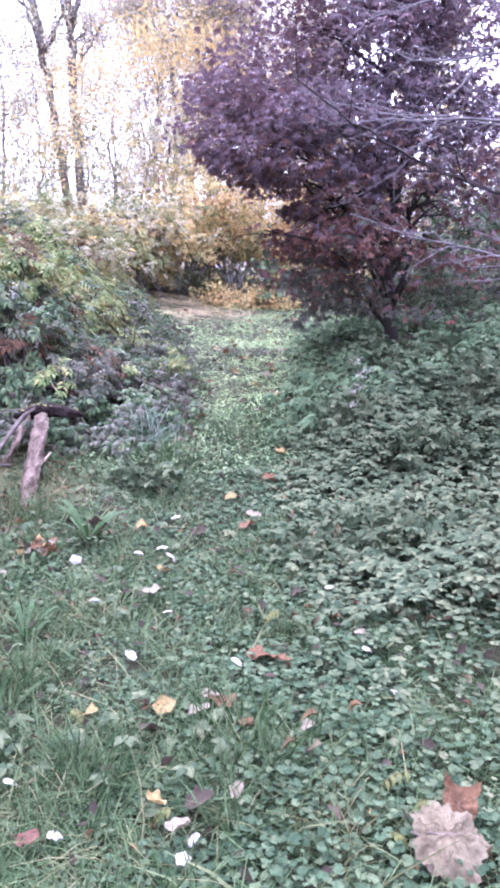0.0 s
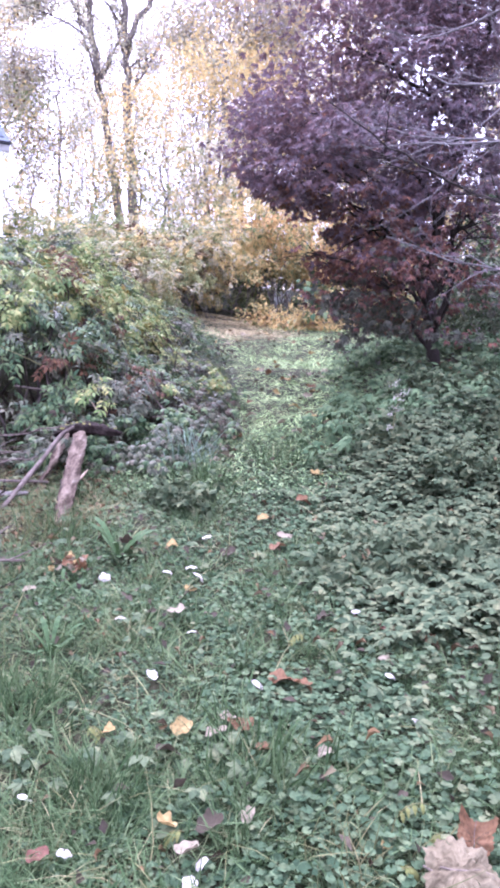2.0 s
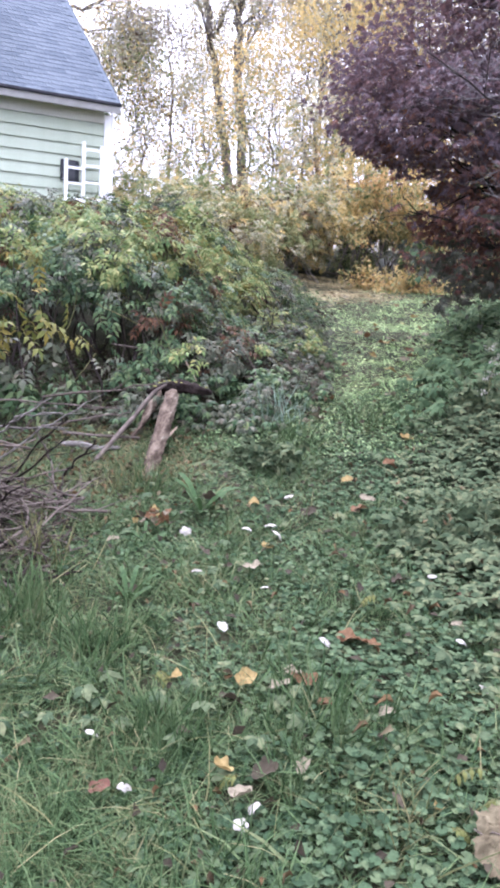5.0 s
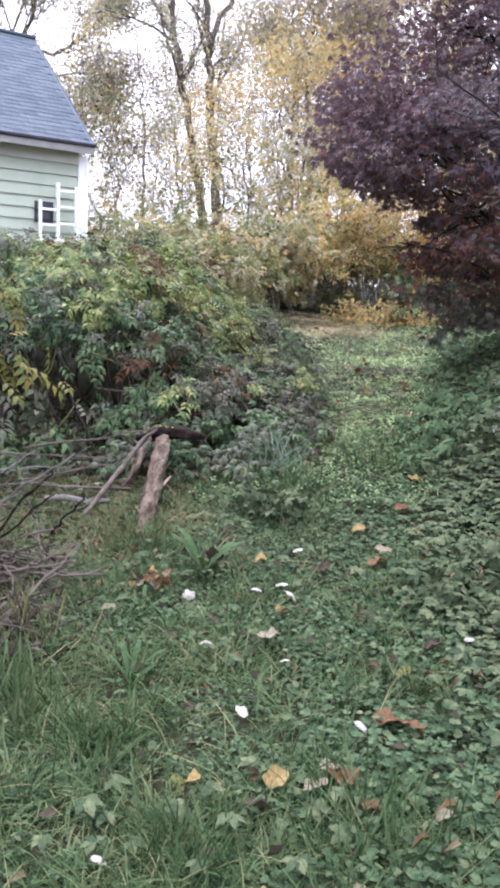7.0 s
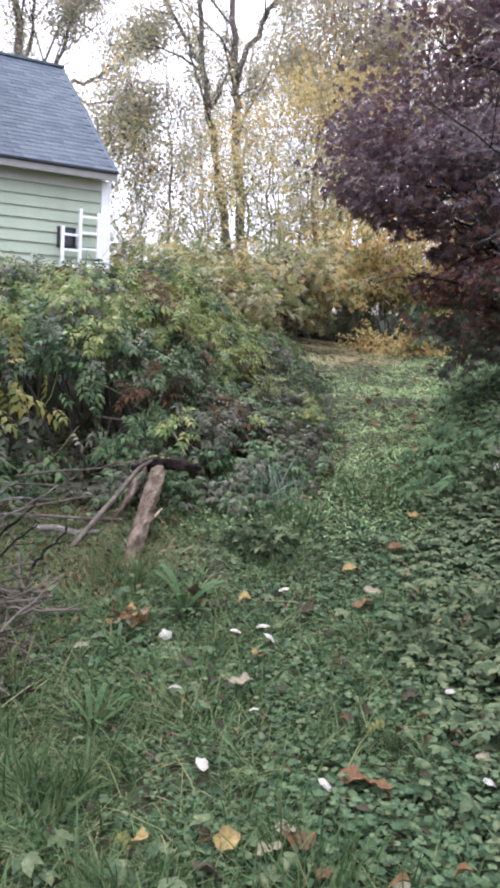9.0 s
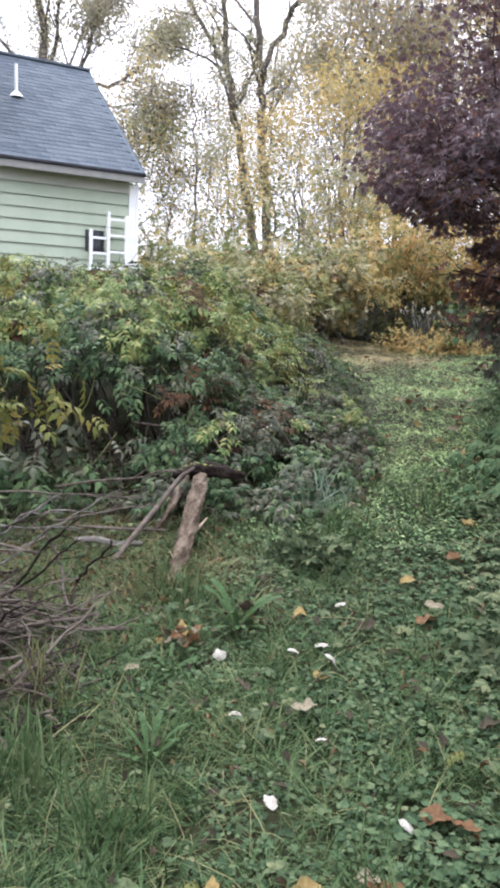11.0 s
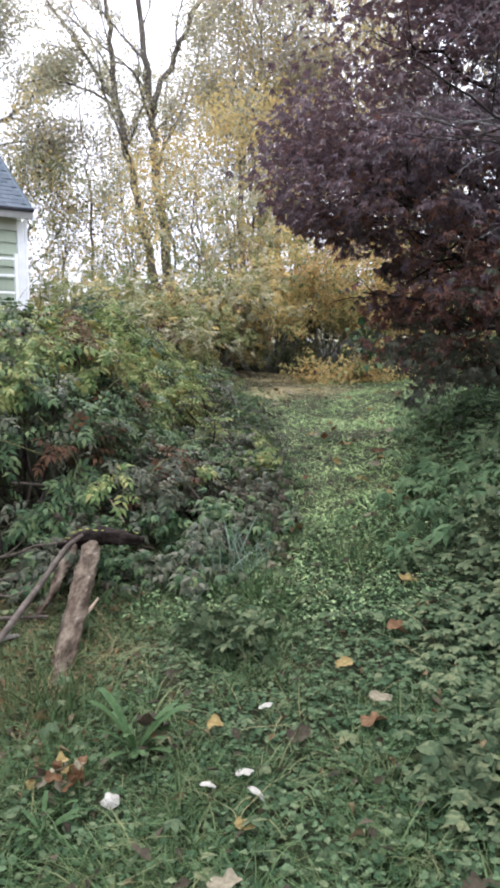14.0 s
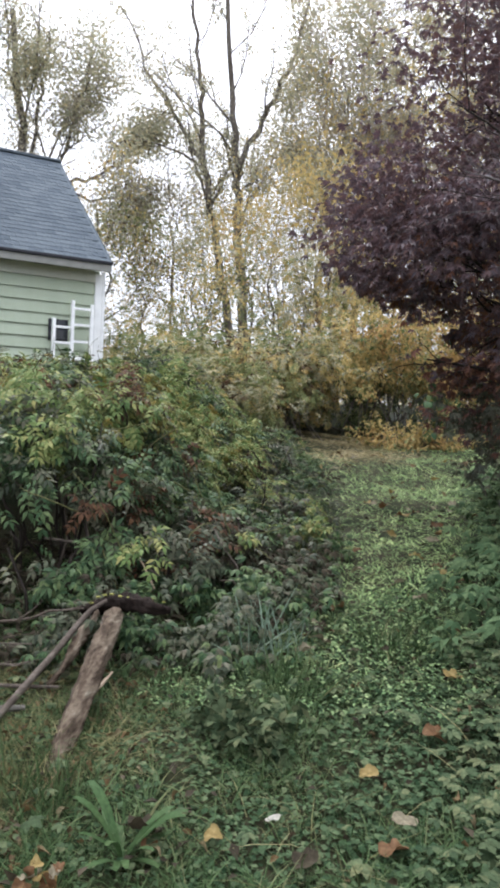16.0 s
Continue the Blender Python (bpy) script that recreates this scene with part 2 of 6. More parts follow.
M_leafdull = leaf_material("dull_leaf_scraps", [(0.030, 0.023, 0.012), (0.066, 0.046, 0.022), (0.115, 0.072, 0.032), (0.130, 0.108, 0.060)], 0.65, 0.15, 0.2, 20)
M_bigleaf = rough_material("crumpled_dead_leaf", [(0.053, 0.042, 0.024), (0.102, 0.086, 0.051), (0.155, 0.133, 0.082)], 16, bump=0.9, fine=70)
M_sedge = leaf_material("sedge_blades", [(0.074, 0.115, 0.078), (0.135, 0.189, 0.132), (0.223, 0.263, 0.189)], 0.5, 0.15)
M_bleach = rough_material("bleached_wood", [(0.045, 0.040, 0.034), (0.110, 0.100, 0.086), (0.200, 0.188, 0.165)], 26, rough=0.9, bump=0.9)

# ---- mesh tools ----
rng = np.random.default_rng(11)


def mesh_of(name, verts, tris, smooth=False):
    verts, tris = np.asarray(verts, np.float32), np.asarray(tris, np.int32)
    me = bpy.data.meshes.new(name)
    me.vertices.add(len(verts))
    me.vertices.foreach_set("co", verts.ravel())
    me.loops.add(tris.size)
    me.loops.foreach_set("vertex_index", tris.ravel())
    me.polygons.add(len(tris))
    me.polygons.foreach_set("loop_start", np.arange(0, tris.size, 3, dtype=np.int32))
    if smooth:
        me.polygons.foreach_set("use_smooth", np.ones(len(tris), bool))
    me.update(calc_edges=True)
    me.validate()
    return me


def put(name, me, mat, parent=None, label=""):
    ob = new(name, me)
    if mat and not me.materials:
        me.materials.append(mat)
    if parent:
        ob.parent = parent
    if label:
        ob["label"] = label
    return ob


def part(name, bm, mat, parent, label=""):
    me = bpy.data.meshes.new(name)
    bm.to_mesh(me)
    bm.free()
    return put(name, me, mat, parent, label)


def thing(name, label, category, group="", at=(0, 0, 0)):
    ob = new(name)
    ob.empty_display_size = 0.1
    ob.location = at
    return tagged(ob, label, category, group)


def scatter(tmpl, rot, pos):
    """One vertex and triangle list of a template set down at every pose. rot holds the scale."""
    tv, tf = tmpl
    n = len(pos)
    v = np.einsum("nij,kj->nki", rot, tv) + pos[:, None, :]
    f = tf[None] + (np.arange(n) * len(tv))[:, None, None]
    return v.reshape(-1, 3), f.reshape(-1, 3)


def merge(*lots):
    vs, fs, k = [], [], 0
    for v, f in lots:
        vs.append(v)
        fs.append(np.asarray(f) + k)
        k += len(v)
    return np.concatenate(vs), np.concatenate(fs)


def frames_for(fwd, up, size):
    """Rotation matrices, times size, whose y axis is fwd and whose z axis leans to up."""
    y = fwd / np.maximum(np.linalg.norm(fwd, axis=1, keepdims=True), 1e-6)
    x = np.cross(y, up)
    x /= np.maximum(np.linalg.norm(x, axis=1, keepdims=True), 1e-6)
    z = np.cross(x, y)
    return np.stack([x, y, z], axis=2) * np.asarray(size).reshape(-1, 1, 1)


def spread_dirs(n, flat=0.5, droop=0.0):
    a = rng.uniform(0, 2 * np.pi, n)
    return np.stack([np.cos(a), np.sin(a), rng.normal(-droop, flat, n)], 1)


def lattice(x, y, size, seed=0):
    """Smooth value noise, 0 to 1, of any number of points."""
    tab = np.random.default_rng(100 + seed).random((64, 64))
    u, v = np.asarray(x) / size, np.asarray(y) / size
    i, j = np.floor(u).astype(int), np.floor(v).astype(int)
    a, b = u - i, v - j
    a, b = a * a * (3 - 2 * a), b * b * (3 - 2 * b)
    t = lambda p, q: tab[p % 64, q % 64]
    return (t(i, j) * (1 - a) + t(i + 1, j) * a) * (1 - b) + (t(i, j + 1) * (1 - a) + t(i + 1, j + 1) * a) * b


def smooth(a, b, x):
    u = np.clip((np.asarray(x, float) - a) / (b - a), 0, 1)
    return u * u * (3 - 2 * u)


# leaf templates: y runs from stalk to tip, unit length
def ovate(w=0.42, fold=0.10, droop=0.12):
    v = [(0, 0, 0), (0, 0.35, 0.02), (0, 0.7, -droop * 0.3), (0, 1, -droop),
         (-w * 0.9, 0.32, fold), (-w * 0.7, 0.66, fold * 0.7), (w * 0.9, 0.32, fold), (w * 0.7, 0.66, fold * 0.7)]
    f = [(0, 1, 4), (1, 5, 4), (1, 2, 5), (2, 3, 5), (0, 6, 1), (1, 6, 7), (1, 7, 2), (2, 7, 3)]
    v = np.array(v, float)
    v[:, 0] *= 0.5
    return v, np.array(f)


def diamond(w=0.5, fold=0.1, droop=0.1):
    v = np.array([(0, 0, 0), (-w / 2, 0.42, fold), (0, 1, -droop), (w / 2, 0.42, fold)], float)
    return v, np.array([(0, 2, 1), (0, 3, 2)])


def ovate4(w=0.75, fold=0.08, droop=0.2):
    v = np.array([(0, 0, 0), (0, 0.5, 0.02), (0, 1, -droop), (-w / 2, 0.42, fold), (w / 2, 0.42, fold)], float)
    return v, np.array([(0, 1, 3), (1, 2, 3), (0, 4, 1), (1, 4, 2)])


def ovate6(w=0.6, fold=0.06, droop=0.2):
    v = np.array([(0, 0, 0), (0, 0.5, 0.02), (0, 1, -droop), (-w * 0.42, 0.26, fold), (-w * 0.46, 0.62, fold * 0.5), (w * 0.42, 0.26, fold), (w * 0.46, 0.62, fold * 0.5)], float)
    return v, np.array([(0, 1, 3), (3, 1, 4), (4, 1, 2), (0, 5, 1), (5, 6, 1), (6, 2, 1)])


def disc(n=8, cup=0.12):
    a = np.linspace(0.35, 2 * np.pi - 0.35, n)
    rim = np.stack([np.sin(a) * 0.5, 0.5 - np.cos(a) * 0.5, cup + 0.05 * np.cos(3 * a)], 1)
    v = np.concatenate([[(0, 0.42, 0)], rim])
    return v, np.array([(0, i + 1, i) for i in range(1, n)])


def blade(w=0.035, bend=0.45, cheap=False):
    ys = (0, 0.55, 1) if cheap else (0, 0.35, 0.7, 1)
    v, f = [], []
    for y in ys[:-1]:
        z = -bend * y * y
        v += [(-w * (1 - y * 0.6), y, z), (w * (1 - y * 0.6), y, z)]
    v.append((0, 1, -bend))
    for i in range(len(ys) - 2):
        a = 2 * i
        f += [(a, a + 1, a + 3), (a, a + 3, a + 2)]
    a = 2 * (len(ys) - 2)
    f.append((a, a + 1, a + 2))
    return np.array(v, float), np.array(f)


def palmate(lobes=5, w=0.2, spread=2.3):
    lots = []
    for i in range(lobes):
        u = i / (lobes - 1) * 2 - 1
        a = u * spread / 2
        ln = 0.75 * (1 - 0.35 * abs(u))
        d = np.array([np.sin(a), np.cos(a)])
        s = np.array([d[1], -d[0]])
        p = np.array([0, 0.25])
        m = p + d * ln * 0.5
        tip = p + d * ln
        v = np.array([(*p, 0), (*(m - s * w / 2), 0.05), (*tip, -0.15 * abs(u) - 0.1), (*(m + s * w / 2), 0.05)])
        lots.append((v, np.array([(0, 2, 1), (0, 3, 2)])))
    return merge(*lots)


def pinnate(pairs=3, leaflet=None, size=0.5, droop=0.25):
    """A compound leaf: pairs of leaflets and one at the tip along a thin stalk."""
    leaflet = leaflet or diamond(0.42, 0.06, 0.15)
    lots = []
    for i in range(pairs):
        y = 0.25 + 0.5 * i / max(1, pairs - 1)
        for s in (-1, 1):
            fwd = np.array([[s * 0.9, 0.55, -0.25]])
            r = frames_for(fwd, np.array([[0, 0, 1.0]]), [size * (0.85 + 0.15 * i / pairs)])
            lots.append(scatter(leaflet, r, np.array([[0, y, -droop * y * y]])))
    r = frames_for(np.array([[0, 1.0, -0.5]]), np.array([[0, 0, 1.0]]), [size])
    lots.append(scatter(leaflet, r, np.array([[0, 0.78, -droop * 0.6]])))
    st = np.array([(-0.012, 0, 0), (0.012, 0, 0), (0, 0.8, -droop * 0.62)])
    lots.append((st, np.array([(0, 1, 2)])))
    return merge(*lots)


def fan(k, leaflet, size=0.62, span=3.6, droop=0.16):
    """A leaf of k leaflets spread like fingers at the end of a stalk."""
    lots = []
    for i in range(k):
        u = i / (k - 1) * 2 - 1
        a = u * span / 2
        r = frames_for(np.array([[math.sin(a), math.cos(a), -droop - 0.1 * abs(u)]]), np.array([[0, 0, 1.0]]), [size * (1 - 0.28 * abs(u))])
        lots.append(scatter(leaflet, r, np.array([[0, 0.36, 0.0]])))
    lots.append((np.array([(-0.012, 0, -0.05), (0.012, 0, -0.05), (0, 0.37, 0)]), np.array([(0, 1, 2)])))
    return merge(*lots)


def tube(pts, radii, sides=6):
    """A tapered tube along a line of points."""
    p, rad = np.asarray(pts, float), np.asarray(radii, float)
    t = np.gradient(p, axis=0)
    t /= np.maximum(np.linalg.norm(t, axis=1, keepdims=True), 1e-9)
    ref = np.array([0.3, 0.9, 0.1]) if abs(t[0][2]) > 0.7 else np.array([0, 0, 1.0])
    u = np.cross(t, ref)
    u /= np.maximum(np.linalg.norm(u, axis=1, keepdims=True), 1e-9)
    w = np.cross(t, u)
    a = np.linspace(0, 2 * np.pi, sides, endpoint=False)
    v = p[:, None] + (u[:, None] * np.cos(a)[None, :, None] + w[:, None] * np.sin(a)[None, :, None]) * rad[:, None, None]
    v = v.reshape(-1, 3)
    f = []
    for i in range(len(p) - 1):
        for j in range(sides):
            k, m = i * sides + j, i * sides + (j + 1) % sides
            f += [(k, m, m + sides), (k, m + sides, k + sides)]
    for c, base in ((0, 0), (1, (len(p) - 1) * sides)):
        for j in range(1, sides - 1):
            f.append((base, base + j, base + j + 1) if c else (base, base + j + 1, base + j))
    return v, np.array(f)


def wander(p, d, length, steps, wob=0.18, lift=0.0):
    """A line that starts at p along d and strays."""
    pts, d = [np.array(p, float)], np.array(d, float)
    d /= np.linalg.norm(d)
    for _ in range(steps):
        d = d + rng.normal(0, wob, 3) + np.array([0, 0, lift])
        d /= np.linalg.norm(d)
        pts.append(pts[-1] + d * length / steps)
    return np.array(pts)


def branch_out(line, r0, r1, depth, count, ratio=0.5, angle=0.8, lift=0.05, wob=0.16, start=0.25, lots=None, tips=None, sides=5):
    """The tube of a limb and its side branches, and the lines of its twigs."""
    lots = [] if lots is None else lots
    tips = [] if tips is None else tips
    lots.append(tube(line, np.linspace(r0, r1, len(line)), sides))
    if depth == 0:
        tips.append(line)
        return lots, tips
    total = np.linalg.norm(np.diff(line, axis=0), axis=1).sum()
    for i in range(count):
        s = start + (1 - start) * (i + rng.random()) / count
        k = min(int(s * (len(line) - 1)), len(line) - 2)
        u = s * (len(line) - 1) - k
        p = line[k] * (1 - u) + line[k + 1] * u
        d = line[k + 1] - line[k]
        d /= np.linalg.norm(d)
        side = np.cross(d, rng.normal(0, 1, 3))
        side /= max(np.linalg.norm(side), 1e-6)
        nd = d * np.cos(angle) + side * np.sin(angle) * rng.uniform(0.7, 1.2)
        ln = total * ratio * rng.uniform(0.6, 1.15) * (1.15 - 0.5 * s)
        r = max(r0 * (1 - s) + r1 * s, 1e-4) * 0.66
        sub = wander(p, nd, ln, 4, wob, lift)
        branch_out(sub, r, r * 0.35, depth - 1, max(2, int(count * 0.75)), ratio, angle, lift, wob, 0.2, lots, tips, max(3, sides - 1))
    return lots, tips


def along(lines, n):
    """n random places on the lines, and the way the line goes there."""
    seg0 = np.concatenate([l[:-1] for l in lines])
    seg1 = np.concatenate([l[1:] for l in lines])
    w = np.linalg.norm(seg1 - seg0, axis=1)
    k = rng.choice(len(seg0), n, p=w / w.sum())
    u = rng.random((n, 1))
    return seg0[k] * (1 - u) + seg1[k] * u, seg1[k] - seg0[k]


# ---- ground ----
def hill(x, y):
    x, y = np.asarray(x, float), np.asarray(y, float)
    z = 0.085 * (np.clip(y, -8, 12.5) - 1.6) + 0.045 * np.clip(y - 12.5, 0, 20)
    z = z + 0.03 * np.clip(x, -5, 5) - 0.045
    z = z + 0.22 * smooth(0.7, 2.4, x) * smooth(2.6, 5.0, y) * (1 - smooth(14, 30, y))
    z = z + 0.28 * smooth(0.30, 1.05, x) * smooth(3.8, 5.4, y) * (1 - smooth(8.0, 11.0, y))
    z = z + 0.16 * smooth(-0.7, -2.2, x) * smooth(4.2, 5.6, y) * (1 - smooth(20, 30, y))
    near = 1 - smooth(10, 40, np.hypot(x, y))
    return z + near * (0.05 * (lattice(x, y, 1.1, 1) - 0.5) + 0.03 * (lattice(x, y, 0.35, 2) - 0.5))


def ground():
    def axis(fine0, fine1, step, far):
        mid = np.arange(fine0, fine1, step)
        grow = np.cumsum(step * 1.35 ** np.arange(1, 40))
        grow = grow[grow < far]
        return np.concatenate([(fine0 - grow)[::-1], mid, fine1 + grow])
    xs, ys = axis(-3.5, 3.5, 0.07, 900), axis(-0.5, 12.5, 0.08, 900)
    gx, gy = np.meshgrid(xs, ys)
    v = np.stack([gx.ravel(), gy.ravel(), hill(gx, gy).ravel()], 1)
    nx, ny = len(xs), len(ys)
    i = (np.arange(ny - 1)[:, None] * nx + np.arange(nx - 1)[None]).ravel()
    f = np.concatenate([np.stack([i, i + 1, i + nx + 1], 1), np.stack([i, i + nx + 1, i + nx], 1)])
    ob = put("ground", mesh_of("ground", v, f, True), M_soil)
    tagged(ob, "dark earth slope littered with leaves under low plants", "ground", kind="structure")


ground()

# ---- house ----
def box(bm, x0, x1, y0, y1, z0, z1, bevel=0.0):
    m = Matrix.LocRotScale(((x0 + x1) / 2, (y0 + y1) / 2, (z0 + z1) / 2), None, (x1 - x0, y1 - y0, z1 - z0))
    made = bmesh.ops.create_cube(bm, size=1, matrix=m)["verts"]
    if bevel:
        edges = {e for v in made for e in v.link_edges}
        bmesh.ops.bevel(bm, geom=list(edges), offset=bevel, segments=1, affect="EDGES")


def boxed(name, parent, mat, x0, x1, y0, y1, z0, z1, bevel=0.008, label=""):
    bm = bmesh.new()
    box(bm, x0, x1, y0, y1, z0, z1, bevel)
    return part(name, bm, mat, parent, label)


def house():
    h = thing("house", "pale green clapboard house with a blue-grey shingle roof behind the bushes", "house", at=(-5.85, 15.26, 0))
    h.rotation_euler = (0, 0, radians(45))
    eave, ridge_y, ridge_z, base = 3.88, 3.23, 6.42, 0.7
    slope = math.atan2(ridge_z - eave, ridge_y)
    # low wing
    bm = bmesh.new()
    prof = [(0.40, base), (0.40, 3.74), (ridge_y, ridge_z - 0.22), (2 * ridge_y - 0.4, 3.74), (2 * ridge_y - 0.4, base)]
    rows = [[bm.verts.new((x, y, z)) for y, z in prof] for x in (-5.0, 0.03)]
    for r in rows:
        bm.faces.new(r)
    for i in range(5):
        j = (i + 1) % 5
        bm.faces.new((rows[0][i], rows[0][j], rows[1][j], rows[1][i]))
    bmesh.ops.recalc_face_normals(bm, faces=bm.faces)
    wall = part("wall", bm, M_siding, h)
    bm = bmesh.new()
    vs = [(-2.75, 0.338, 0.0), (-0.085, 0.338, 0.0), (-0.085, 0.376, 0.23), (-2.75, 0.376, 0.23),
          (-2.75, 0.402, 0.0), (-0.085, 0.402, 0.0), (-0.085, 0.402, 0.23), (-2.75, 0.402, 0.23)]
    v = [bm.verts.new(p) for p in vs]
    for q in ((0, 1, 2, 3), (0, 4, 5, 1), (3, 2, 6, 7), (1, 5, 6, 2), (0, 3, 7, 4)):
        bm.faces.new([v[i] for i in q])
    bmesh.ops.recalc_face_normals(bm, faces=bm.faces)
    board = bpy.data.meshes.new("board")
    bm.to_mesh(board)
    bm.free()
    board.materials.append(M_siding)
    for k in range(13):
        ob = put("board", board, None, wall)
        ob.location = (0, -0.0004 * (k % 3), 3.53 - 0.212 * (k + 1))
    boxed("corner_board", h, M_white, -0.083, 0.055, 0.33, 0.47, base, 3.70)
    boxed("frieze_board", h, M_eave, -2.75, -0.085, 0.330, 0.40, 3.53, 3.79, label="wide beige board under the eave")
    boxed("soffit", h, M_white, -2.75, 0.10, 0.02, 0.40, 3.795, 3.815)
    boxed("fascia", h, M_fascia, -2.75, 0.10, -0.005, 0.02, 3.70, 3.83)
    boxed("downspout", h, M_white, 0.058, 0.12, 0.34, 0.40, base, 3.74)
    win = boxed("window", h, M_drip, -0.935, -0.575, 0.318, 0.345, 2.42, 2.80, 0.004, "small dark low window")
    boxed("pane", win, M_pane, -0.905, -0.605, 0.314, 0.317, 2.455, 2.765, 0)
    # roof slabs
    roof = boxed("roof", h, M_shingle, -2.76, 0.10, -0.03, math.hypot(ridge_y, ridge_z - eave), -0.07, 0.0, label="blue-grey asphalt shingle roof")
    roof.rotation_euler = (slope, 0, 0)
    roof.location = (0, 0, eave)
    back = boxed("back_roof", h, M_shingle, -2.76, 0.10, 0.0, math.hypot(ridge_y, ridge_z - eave), -0.07, 0.0)
    back.rotation_euler = (slope, 0, math.pi)
    back.location = (-2.66, 2 * ridge_y, eave)
    boxed("drip_edge", h, M_drip, -2.76, 0.105, -0.045, -0.01, 3.835, 3.885, 0.004, "dark metal drip edge")
    rk = boxed("rake_board", h, M_shingle, 0.10, 0.125, 0.0, math.hypot(ridge_y, ridge_z - eave), -0.13, 0.0)
    rk.rotation_euler, rk.location = (slope, 0, 0), (0, 0, eave)
    boxed("ridge_cap", h, M_shingle, -2.76, 0.11, ridge_y - 0.09, ridge_y + 0.09, ridge_z - 0.02, ridge_z + 0.035)
    # vent pipe
    vz = eave + 1.82 * math.tan(slope)
    bm = bmesh.new()
    bmesh.ops.create_cone(bm, cap_ends=True, segments=12, radius1=0.032, radius2=0.032, depth=0.62, matrix=Matrix.Translation((-1.83, 1.82, vz + 0.27)))
    pipe = part("vent_pipe", bm, M_white, h, "white vent pipe")
    bm = bmesh.new()
    bmesh.ops.create_cone(bm, cap_ends=True, segments=12, radius1=0.14, radius2=0.045, depth=0.10, matrix=Matrix.Translation((-1.83, 1.80, vz + 0.03)))
    part("vent_flashing", bm, M_white, pipe)
    # taller main block
    main = boxed("main_wall", h, M_siding, -9.0, -2.77, 0.32, 7.5, base, 6.0, 0)
    for k in range(16):
        ob = put("board", board, None, main)
        ob.location = (-2.87, -0.085, 5.7 - 0.212 * (k + 1))
    boxed("main_corner_board", h, M_white, -2.90, -2.755, 0.225, 0.36, 2.2, 5.95)
    boxed("main_eave", h, M_white, -9.2, -2.58, -0.12, 0.55, 5.95, 6.12, label="white boxed eave")
    boxed("main_gutter", h, M_white, -9.2, -2.56, -0.2, -0.12, 6.02, 6.14)
    mr = boxed("main_roof", h, M_shingle, -9.2, -2.60, 0, 4.9, -0.08, 0.0)
    mr.rotation_euler, mr.location = (radians(13), 0, 0), (0, -0.16, 6.17)
    mb = boxed("main_roof", h, M_shingle, -9.2, -2.60, 0, 4.9, -0.08, 0.0)
    mb.rotation_euler, mb.location = (radians(13), 0, math.pi), (-11.80, 9.38, 6.17)
    # shingles of the front slope, course by course
    run = math.hypot(ridge_y, ridge_z - eave)
    bm = bmesh.new()
    box(bm, 0, 0.262, 0, 0.19, 0, 0.012)
    sh = bpy.data.meshes.new("shingle")
    bm.to_mesh(sh)
    bm.free()
    sh.materials.append(M_shingle)
    courses = 27
    for c in range(courses):
        off = (c % 2) * 0.13
        for k in range(11):
            x = -2.75 + off + k * 0.266
            if x + 0.262 > 0.11:
                continue
            ob = put("shingle", sh, None, roof)
            ob.location = (x, c * (run - 0.05) / courses - 0.02 + rng.uniform(-0.006, 0.006), 0.004)
            ob.rotation_euler = (radians(-2.2), 0, rng.normal(0, 0.006))
    return h


house()


def ladder():
    lad = thing("ladder", "white wooden ladder frame leaning against the green wall", "ladder", at=(-5.85, 15.26, 0))
    lad.rotation_euler = (0, 0, radians(45))
    for x, top in ((-0.90, 2.80), (-0.56, 3.14), (-0.20, 3.10)):
        ob = boxed("rail", lad, M_white, x - 0.028, x + 0.028, 0.10, 0.17, 0.9, top, 0.006)
    for z in (3.0, 2.71, 2.41, 2.11, 1.81, 1.5):
        boxed("rung", lad, M_white, -0.532, -0.228, 0.115, 0.155, z - 0.022, z + 0.022, 0.006)
    for z in (2.65, 2.37, 2.08, 1.8):
        boxed("rung", lad, M_white, -0.872, -0.588, 0.115, 0.155, z - 0.022, z + 0.022, 0.006)


ladder()


# ---- shrubs ----
PIN5 = pinnate(3, diamond(0.40, 0.08, 0.2), 0.42, 0.35)
HERB = fan(5, ovate6(0.54, 0.04, 0.14), 0.64, 3.9, 0.10)
HERB3 = fan(3, ovate6(0.74, 0.04, 0.12), 0.58, 3.0, 0.06)
LEAF2 = diamond(0.6, 0.1, 0.15)
LEAF8 = ovate(1.0, 0.09, 0.2)
ROUND = disc(7, 0.13)


def mound(n, c, r, seed, hollow=0.55, cut=-0.35, rough=0.35):
    """Places in the outer shell of a lumpy dome, and the way out of it."""
    d = rng.normal(0, 1, (n * 2, 3))
    d /= np.linalg.norm(d, axis=1, keepdims=True)
    d = d[d[:, 2] > cut][:n]
    lump = 1 + rough * (lattice(d[:, 0] * 3 + 7 + seed, d[:, 2] * 3 + d[:, 1] * 2 + 9, 0.8, seed) - 0.5) * 2
    lump += rough * 0.7 * (lattice(d[:, 0] * 8 + seed, d[:, 2] * 8 + d[:, 1] * 5, 0.9, seed + 3) - 0.5)
    s = hollow + (1 - hollow) * rng.random(len(d)) ** 0.6
    p = np.array(c) + d * np.array(r) * (lump * s)[:, None]
    out = d / np.array(r)
    out /= np.linalg.norm(out, axis=1, keepdims=True)
    return p, out


